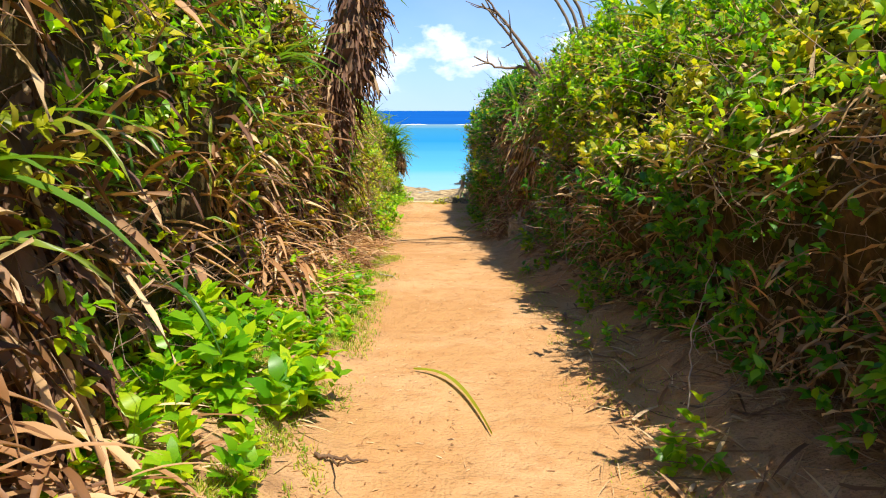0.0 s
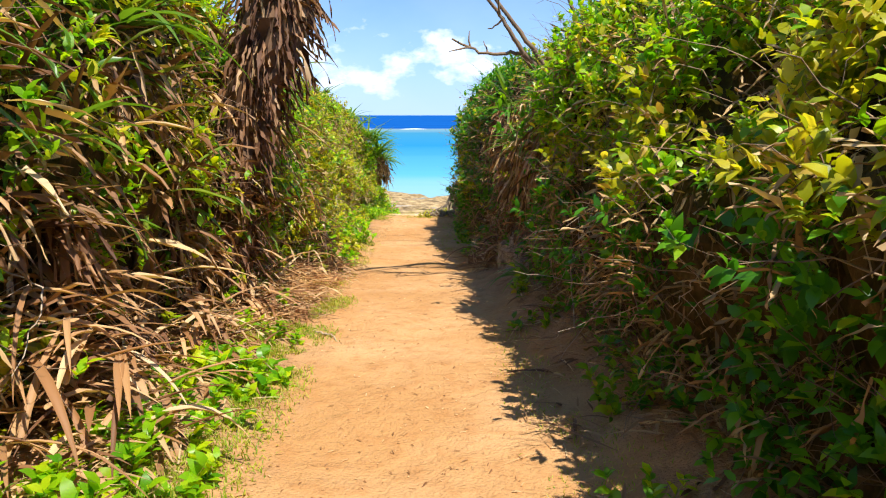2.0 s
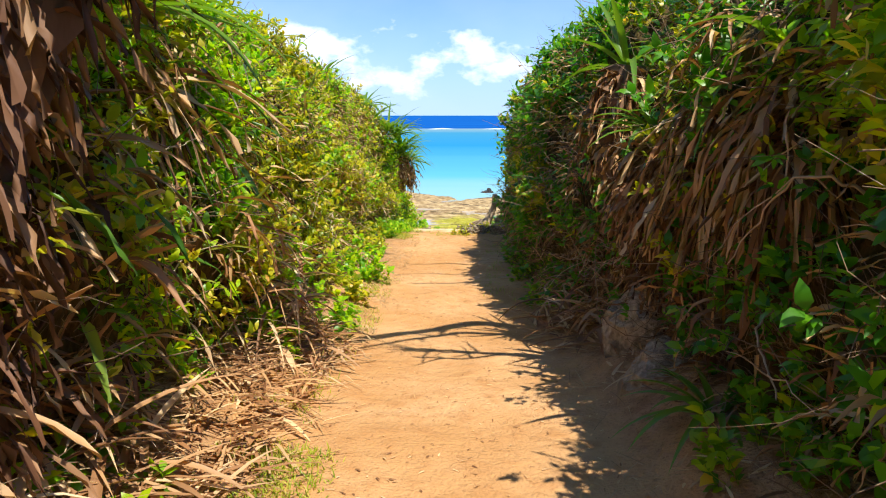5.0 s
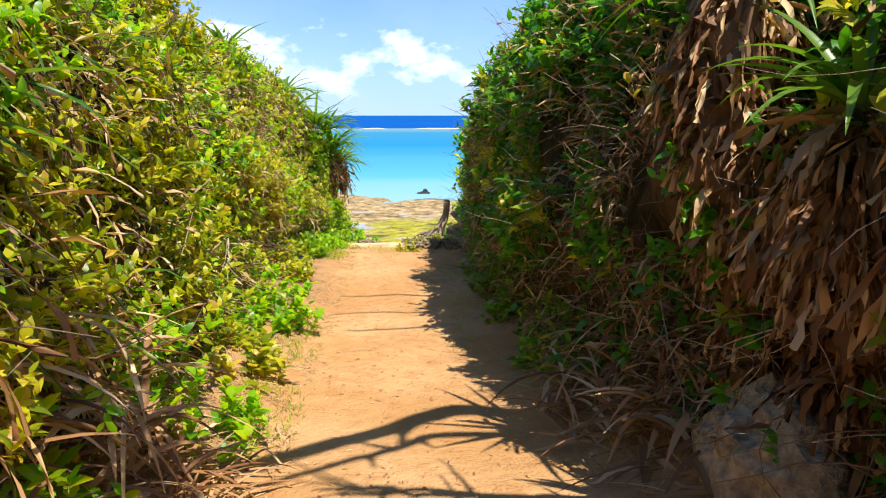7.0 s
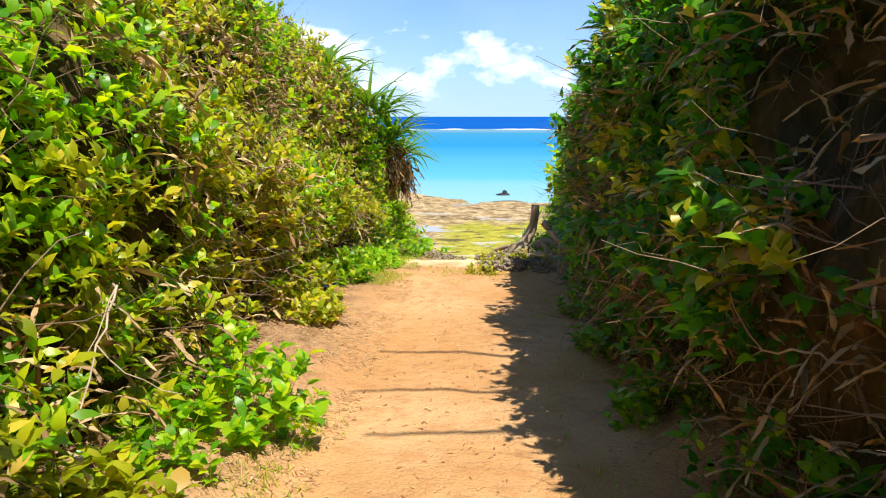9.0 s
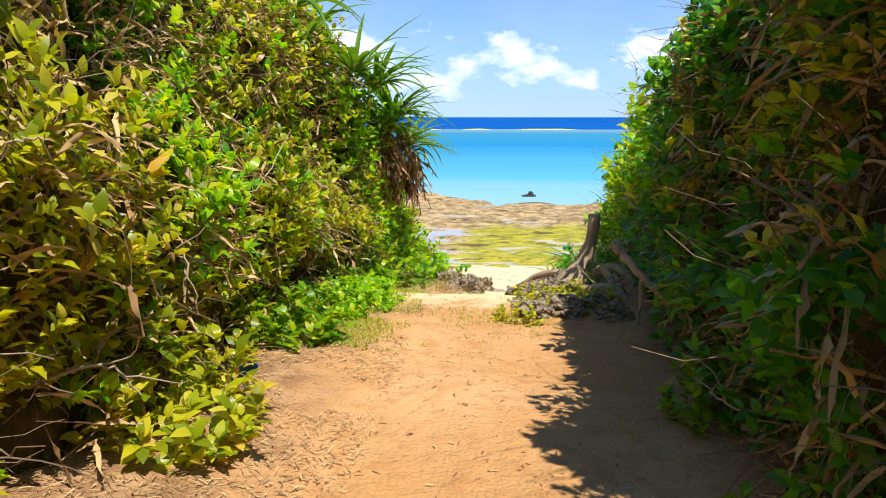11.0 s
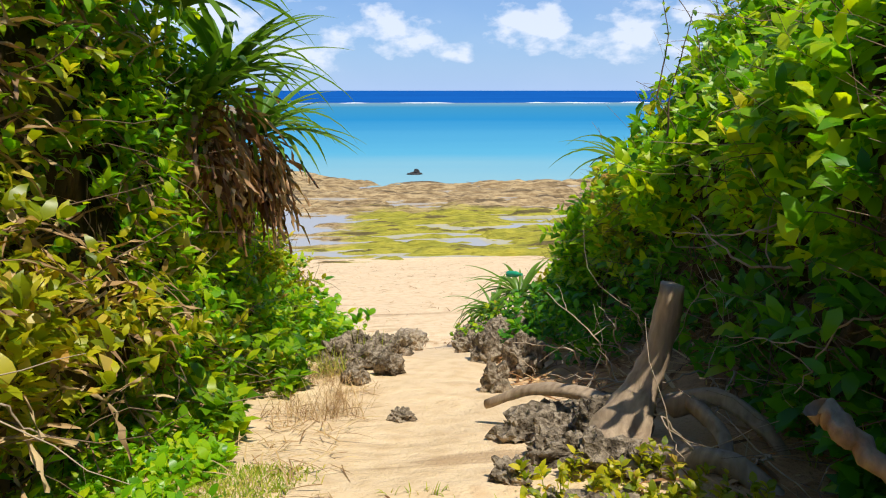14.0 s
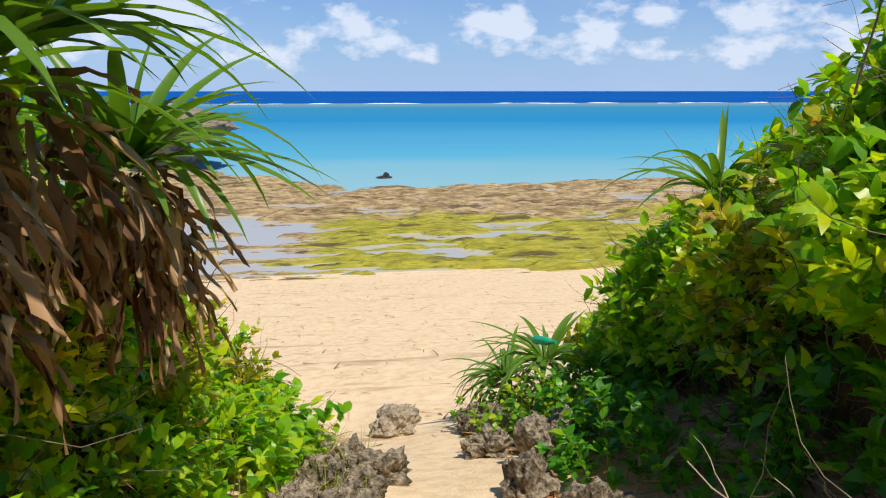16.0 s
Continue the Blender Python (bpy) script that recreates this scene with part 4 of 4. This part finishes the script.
DB = "bare grey dead branch sticking out above the hedge"
branch("dead_branch", [(1.7, 10.6, 1.6), (1.25, 10.5, 2.15), (0.85, 10.4, 2.1), (0.45, 10.4, 2.28)], 0.03, TWIG, DB, forks=3)
branch("dead_branch", [(1.7, 10.5, 1.7), (1.2, 10.4, 2.2), (0.95, 10.4, 2.6), (0.55, 10.3, 3.0)], 0.035, TWIG, DB, forks=5)
branch("dead_branch", [(1.5, 10.4, 2.0), (0.9, 10.4, 2.75), (0.5, 10.3, 3.2)], 0.03, TWIG, DB, forks=4)
OV = "thin bare branch hanging high over the path"
# limbs that reach out from the tall growth behind the shaded hedge
limb = branch("overhanging_branch", [(2.9, 10.9, 1.5), (2.6, 11.1, 3.2), (1.5, 11.05, 4.1), (1.1, 10.72, 4.1), (0.6, 10.4, 4.1), (0.28, 10.17, 4.1), (0.0, 9.83, 4.1), (-0.3, 9.5, 4.1)], 0.11, BARK, "crooked branch with a leafy end high over the path", forks=4)
tip = np.array([-0.15, 9.62, 4.1]) + RNG.normal(0, 1, (70, 3)) * np.array([0.22, 0.2, 0.12])
lv, lf = rosettes(tip, RNG.normal(0, 0.5, tip.shape) + np.array([0, 0, 0.5]), 6, 0.12)
tagged(mesh_object("foliage", lv, lf, LEAF, limb, smooth=True), kind="stuff")
branch("overhanging_branch", [(2.9, 10.6, 1.5), (2.5, 10.8, 3.2), (1.4, 10.65, 4.1), (1.0, 10.32, 4.1), (0.45, 10.05, 4.1)], 0.06, BARK, OV, forks=3)
for ya, yb, xe in ((14.2, 14.37, 0.55), (13.56, 13.51, 0.48), (12.95, 12.86, 0.68)):
    branch("overhanging_branch", [(2.8, ya, 1.5), (2.5, ya - 0.1, 3.2), (1.75, ya, 4.2), (1.1, 0.5 * (ya + yb) + 0.05, 4.25), (xe, yb, 4.2)], 0.035, TWIG, OV)
branch("log", [(0.62, 19.4, -0.5), (0.68, 19.3, -0.57), (0.89, 18.9, -0.78), (1.05, 18.6, -0.95)], 0.042, STUMPWOOD, "pale dead trunk leaning in the shaded hedge", "log", 9, 1)
branch("log", [(0.80, 19.1, -0.68), (0.76, 19.0, -1.08)], 0.022, STUMPWOOD, "broken pale limb propped in the hedge", "log", 8)
branch("stick", [(0.95, 16.5, -0.6), (0.85, 15.8, -0.85), (0.62, 15.1, -0.9), (0.45, 14.8, -0.85)], 0.007, DRIFT, "thin pale stick bending out of the hedge", "stick", 5, 1)
branch("stick", [(-0.62, 3.1, -0.12), (-0.5, 3.02, -0.10), (-0.36, 3.05, -0.13)], 0.012, BARK, "short dark stick lying on the path", "stick", 6, 1)
branch("stick", [(1.25, 3.3, -0.05), (1.35, 3.6, 0.35), (1.5, 3.7, 0.7)], 0.006, DRIFT, "thin bent dead stem in the shade", "stick", 5, 1)
branch("stick", [(-0.75, 8.0, -0.40), (-0.6, 7.9, -0.39), (-0.45, 7.6, -0.42)], 0.010, DRIFT, "grey stick lying at the path's edge", "stick", 6)
for k in range(60):
    sg = 1 if k % 3 else -1
    y0 = RNG.uniform(3, 21)
    x0 = sg * float(np.interp(y0, GROWTH, LEFT_BASE if sg < 0 else RIGHT_BASE))
    z0 = float(ground_z(x0, y0)) + RNG.uniform(0.2, 1.2)
    branch("stick", [(x0 + sg * 0.2, y0, z0), (x0 - sg * 0.12, y0 + RNG.uniform(-0.3, 0.3), z0 + RNG.uniform(-0.2, 0.3)), (x0 - sg * 0.2, y0 + RNG.uniform(-0.7, 0.7), z0 + RNG.uniform(-0.4, 0.3))],
           RNG.uniform(0.004, 0.009), DRIFT, "pale dry twig poking out of the hedge", "stick", 5, 2)

frond = thing("fallen_leaf", (0.05, 4.0, -0.18), "long curved olive pandanus leaf lying on the path", "fallen leaf")
t = np.linspace(0, 1, 14)
fx = -0.2 + 0.50 * t - 0.04 * t ** 2
fy = 4.45 - 0.30 * t - 0.75 * t ** 2.6
wd = 0.016 * np.sin(np.clip(t * 0.9 + 0.08, 0, 1) * math.pi) ** 0.7
fz = ground_z(fx, fy) + 0.012 + 0.02 * np.sin(t * math.pi)
tx, ty = np.gradient(fx), np.gradient(fy)
ln = np.hypot(tx, ty)
nx_, ny_ = -ty / ln, tx / ln
fv = np.stack([np.stack([fx + nx_ * wd, fy + ny_ * wd, fz + 0.012], -1), np.stack([fx, fy, fz], -1), np.stack([fx - nx_ * wd, fy - ny_ * wd, fz + 0.012], -1)], 1).reshape(-1, 3)
ff = []
for j in range(13):
    o = 3 * j
    ff += [(o, o + 1, o + 4, o + 3), (o + 1, o + 2, o + 5, o + 4)]
mesh_object("blade", fv, ff, GRASS, frond)

# ---- the drop to the beach: rocks, stump, roots ----


def rock(name, c, size, seed, mat, label, rough=0.35, subdiv=4, sink=0.0):
    bm = bmesh.new()
    bmesh.ops.create_icosphere(bm, subdivisions=subdiv, radius=1.0)
    for v in bm.verts:
        d = noise.fractal(v.co * 1.3 + Vector((seed, seed * 2, 0)), 0.8, 2.2, 5)
        q = noise.fractal(v.co * 4.5 + Vector((seed, 0, seed)), 0.7, 2.2, 4)
        v.co = v.co * (1 + rough * d + rough * 0.45 * q)
        v.co = Vector((v.co.x * size[0], v.co.y * size[1], v.co.z * size[2]))
    me = bpy.data.meshes.new(name)
    bm.to_mesh(me)
    bm.free()
    me.materials.append(mat)
    ob = new(name, me)
    ob.location = c
    return tagged(ob, label, "rock")


RK = "rough grey coral limestone rock beside the sandy drop"
for i, (x, y, s) in enumerate([(-0.85, 23.4, 0.22), (-0.62, 23.2, 0.2), (-0.95, 22.9, 0.24), (-0.55, 22.7, 0.17), (-0.8, 22.4, 0.15), (-0.7, 24.1, 0.2), (-1.0, 24.6, 0.25)]):
    rock("rock", (x, y, float(ground_z(x, y)) + 0.35 * s), (s * 0.6, s * 0.6, s * 0.7), 3.1 * i + 1, ROCK, RK, 0.5)
for i, (x, y, s) in enumerate([(0.33, 25.2, 0.2), (0.5, 24.9, 0.22), (0.28, 23.2, 0.2), (0.45, 22.6, 0.22), (0.15, 22.0, 0.14), (0.6, 23.8, 0.25)]):
    rock("rock", (x, y, float(ground_z(x, y)) + 0.4 * s), (s * 0.7, s * 0.7, s * 0.95), 2.3 * i + 40, ROCK, RK, 0.45)
rock("rock", (-0.32, 25.6, float(ground_z(-0.32, 25.6)) + 0.10), (0.22, 0.18, 0.18), 77, PALE, "pale grey weathered stone on the sand", 0.35)
for i, (x, y, s) in enumerate([(0.05, 19.25, 0.13), (0.3, 19.3, 0.15), (0.5, 19.5, 0.12), (0.15, 19.7, 0.1), (0.62, 19.2, 0.14), (0.42, 20.55, 0.17), (0.2, 20.3, 0.13), (-0.1, 20.1, 0.09), (0.55, 21.0, 0.15), (0.32, 21.0, 0.12), (-0.5, 21.3, 0.08)]):
    rock("rock", (x, y, float(ground_z(x, y)) + 0.3 * s), (s * 0.9, s * 0.75, s * 0.6), 1.7 * i + 90, ROCK, "grey weathered stone where the path drops", 0.6, 4)

rock("rock", (1.4, 11.2, -0.45), (0.32, 0.4, 0.42), 31, PALE, "pale limestone boulder in the foot of the hedge", 0.25)
rock("rock", (1.35, 10.4, -0.5), (0.28, 0.3, 0.25), 36, PALE, "pale limestone boulder in the foot of the hedge", 0.25)

rock("rock", (0.12, 19.8, -1.12), (0.26, 0.14, 0.08), 52, ROCK, "low dark limestone slab across the path's edge", 0.4)
rock("rock", (0.36, 20.45, -1.08), (0.11, 0.11, 0.13), 57, ROCK, "knobbly grey stone beside the stump", 0.4)
rock("rock", (0.2, 20.75, -1.25), (0.2, 0.16, 0.12), 58, ROCK, "knobbly grey stone beside the stump", 0.4)

for i, (x, y, s) in enumerate([(0.12, 20.35, 0.15), (0.26, 20.15, 0.17), (0.05, 20.7, 0.13), (0.22, 20.6, 0.16), (0.38, 20.05, 0.13), (-0.55, 23.6, 0.24), (-0.75, 23.0, 0.22), (0.3, 24.3, 0.26)]):
    rock("rock", (x, y, float(ground_z(x, y)) + 0.2 * s), (s * 0.75, s * 0.65, s * 0.6), 5.3 * i + 140, ROCK, "craggy pitted limestone lump half sunk in sand", 0.6, 4)

stump = thing("driftwood_stump", (0.62, 20.4, -1.25), "pale weathered tree stump with sprawling roots", "tree stump")


def stump_part(name, pts, radii, flat_top=False):
    pts = np.array(pts, float)
    t = np.linspace(0, len(pts) - 1, 5 * len(pts))
    path = np.stack([np.interp(t, range(len(pts)), pts[:, i]) for i in range(3)], -1)
    for _ in range(4):
        path[1:-1] = 0.25 * path[:-2] + 0.5 * path[1:-1] + 0.25 * path[2:]
    rad = np.interp(t, range(len(pts)), radii)
    tan = unit(np.gradient(path, axis=0))
    a = unit(np.cross(tan, [0.3, 0.9, 0.25]))
    b = np.cross(tan, a)
    v, n = [], 12
    for q, r, u, w, tt in zip(path, rad, a, b, t):
        for s in range(n):
            g = 2 * math.pi * s / n
            k = r * (1 + 0.16 * math.sin(3 * g + 1.3 * tt) + 0.08 * math.sin(5 * g + 3 * tt) + 0.06 * RNG.normal())
            v.append(q + (u * math.cos(g) + w * math.sin(g)) * k)
    f = []
    m = len(path)
    for j in range(m - 1):
        for s in range(n):
            f.append((j * n + s, j * n + (s + 1) % n, (j + 1) * n + (s + 1) % n, (j + 1) * n + s))
    f.append(tuple(range(n - 1, -1, -1)))
    f.append(tuple((m - 1) * n + s for s in range(n)))
    mesh_object(name, v, f, STUMPWOOD, stump, smooth=True)


stump_part("trunk", [(0.33, 20.27, -1.22), (0.40, 20.3, -1.05), (0.50, 20.35, -0.88), (0.575, 20.37, -0.68), (0.60, 20.37, -0.42)], [0.17, 0.12, 0.075, 0.052, 0.047])
stump_part("root", [(0.5, 20.3, -1.05), (0.35, 20.6, -1.0), (0.15, 20.9, -1.1), (-0.05, 21.1, -1.28)], [0.06, 0.035, 0.03, 0.02])
stump_part("root", [(0.45, 20.25, -1.15), (0.25, 20.1, -1.1), (0.05, 20.05, -1.15)], [0.09, 0.06, 0.03])
stump_part("root", [(0.5, 20.2, -1.1), (0.7, 19.95, -0.98), (0.85, 19.8, -1.1)], [0.07, 0.045, 0.03])
stump_part("root", [(0.55, 20.2, -1.1), (0.62, 19.95, -1.1), (0.6, 19.75, -1.25)], [0.05, 0.04, 0.025])
stump_part("root", [(0.4, 20.35, -1.2), (0.3, 20.5, -1.28), (0.1, 20.55, -1.32)], [0.07, 0.05, 0.03])

stump_part("root", [(0.62, 20.35, -0.95), (0.78, 20.25, -0.85), (0.92, 20.1, -0.95), (1.0, 20.0, -1.1)], [0.05, 0.035, 0.03, 0.02])
stump_part("root", [(0.68, 20.3, -0.9), (0.74, 20.1, -0.95), (0.72, 19.95, -1.15)], [0.035, 0.028, 0.02])
for k in range(16):
    x0, y0 = RNG.uniform(0.45, 1.2), RNG.uniform(19.8, 22.5)
    z0 = float(ground_z(x0, y0))
    branch("stick", [(x0, y0, z0), (x0 - RNG.uniform(0, 0.25), y0 - RNG.uniform(0, 0.3), z0 + RNG.uniform(0.1, 0.35)), (x0 - RNG.uniform(0.1, 0.5), y0 - RNG.uniform(-0.3, 0.4), z0 + RNG.uniform(0.05, 0.6))],
           RNG.uniform(0.004, 0.010), DRIFT, "pale dead root sticking up beside the stump", "stick", 5, 2)

# ---- stalks, litter of people, distance ----


def vine(x, y, z, h, label):
    e = thing("vine_stalk", (x, y, z), label, "vine")
    p = wander(np.array([[x, y, z]]), np.array([[-0.1, 0, 1.0]]), np.array([h]), 12, 0.12)
    v, f = tubes(p, np.array([0.006]), 5)
    mesh_object("stem", v, f, TWIG, e, smooth=True)
    q = np.repeat(p[0, 4:], 2, 0)
    d = RNG.normal(0, 1, q.shape)
    v, f = leaf_geo(q, d, RNG.uniform(0.03, 0.06, len(q)), RNG.uniform(0.009, 0.016, len(q)))
    tagged(mesh_object("foliage", v, f, LEAF, e), kind="stuff")


vine(1.25, 22.3, 0.3, 0.75, "thin leafy vine stalk rising above the shrub")
vine(1.05, 21.6, 0.1, 0.7, "thin leafy vine stalk rising above the shrub")
branch("stick", [(1.6, 22.3, 0.2), (1.5, 22.3, 0.75), (1.1, 22.2, 1.2)], 0.005, TWIG, "bare thin stem above the shrub", "stick", 5, 2)


def bottle(c, mat, label, tilt):
    bm = bmesh.new()
    prof = [(0.0, 0.0), (0.03, 0.0), (0.033, 0.01), (0.033, 0.13), (0.028, 0.15), (0.013, 0.18), (0.013, 0.20), (0.015, 0.20), (0.015, 0.22), (0.0, 0.22)]
    rings = [[bm.verts.new((r * math.cos(a * math.pi / 8), r * math.sin(a * math.pi / 8), h)) for a in range(16)] for r, h in prof[1:-1]]
    for a, b in zip(rings, rings[1:]):
        for i in range(16):
            bm.faces.new((a[i], a[(i + 1) % 16], b[(i + 1) % 16], b[i]))
    bm.faces.new(rings[0][::-1])
    bm.faces.new(rings[-1])
    me = bpy.data.meshes.new("plastic_bottle")
    bm.to_mesh(me)
    bm.free()
    me.materials.append(mat)
    ob = new("plastic_bottle", me)
    ob.matrix_world = pose(*c, *tilt)
    return tagged(ob, label, "litter")


bottle((-1.5, 17.25, float(ground_z(-1.5, 17.25)) + 0.10), BLUE, "crumpled blue plastic bottle lying in the grass", (60, 20, 40))
bottle((-1.55, 17.0, float(ground_z(-1.55, 17.0)) + 0.06), BLUE, "crumpled blue plastic bottle lying in the grass", (85, 0, -30))
bottle((0.72, 24.75, -1.55), GREENP, "small green plastic bottle caught in the shrub", (80, 10, 30))

rock("sea_rock", (1.7, 70.5, -5.95), (0.6, 0.35, 0.17), 5.5, DARKROCK, "small dark rock standing in the shallow lagoon", 0.3)
rock("sea_rock", (1.85, 70.5, -5.75), (0.22, 0.2, 0.2), 8.5, DARKROCK, "small dark rock standing in the shallow lagoon", 0.3)
rock("sea_cliff", (-17.6, 80.0, -2.5), (7.2, 5.0, 1.6), 12.2, ROCK, "grey overhanging limestone outcrop at the shore", 0.22, 5)
rock("sea_cliff", (-19.6, 80.5, -5.4), (6.0, 4.5, 2.2), 15.2, PALE, "undercut pale limestone foot of the outcrop", 0.2, 5)
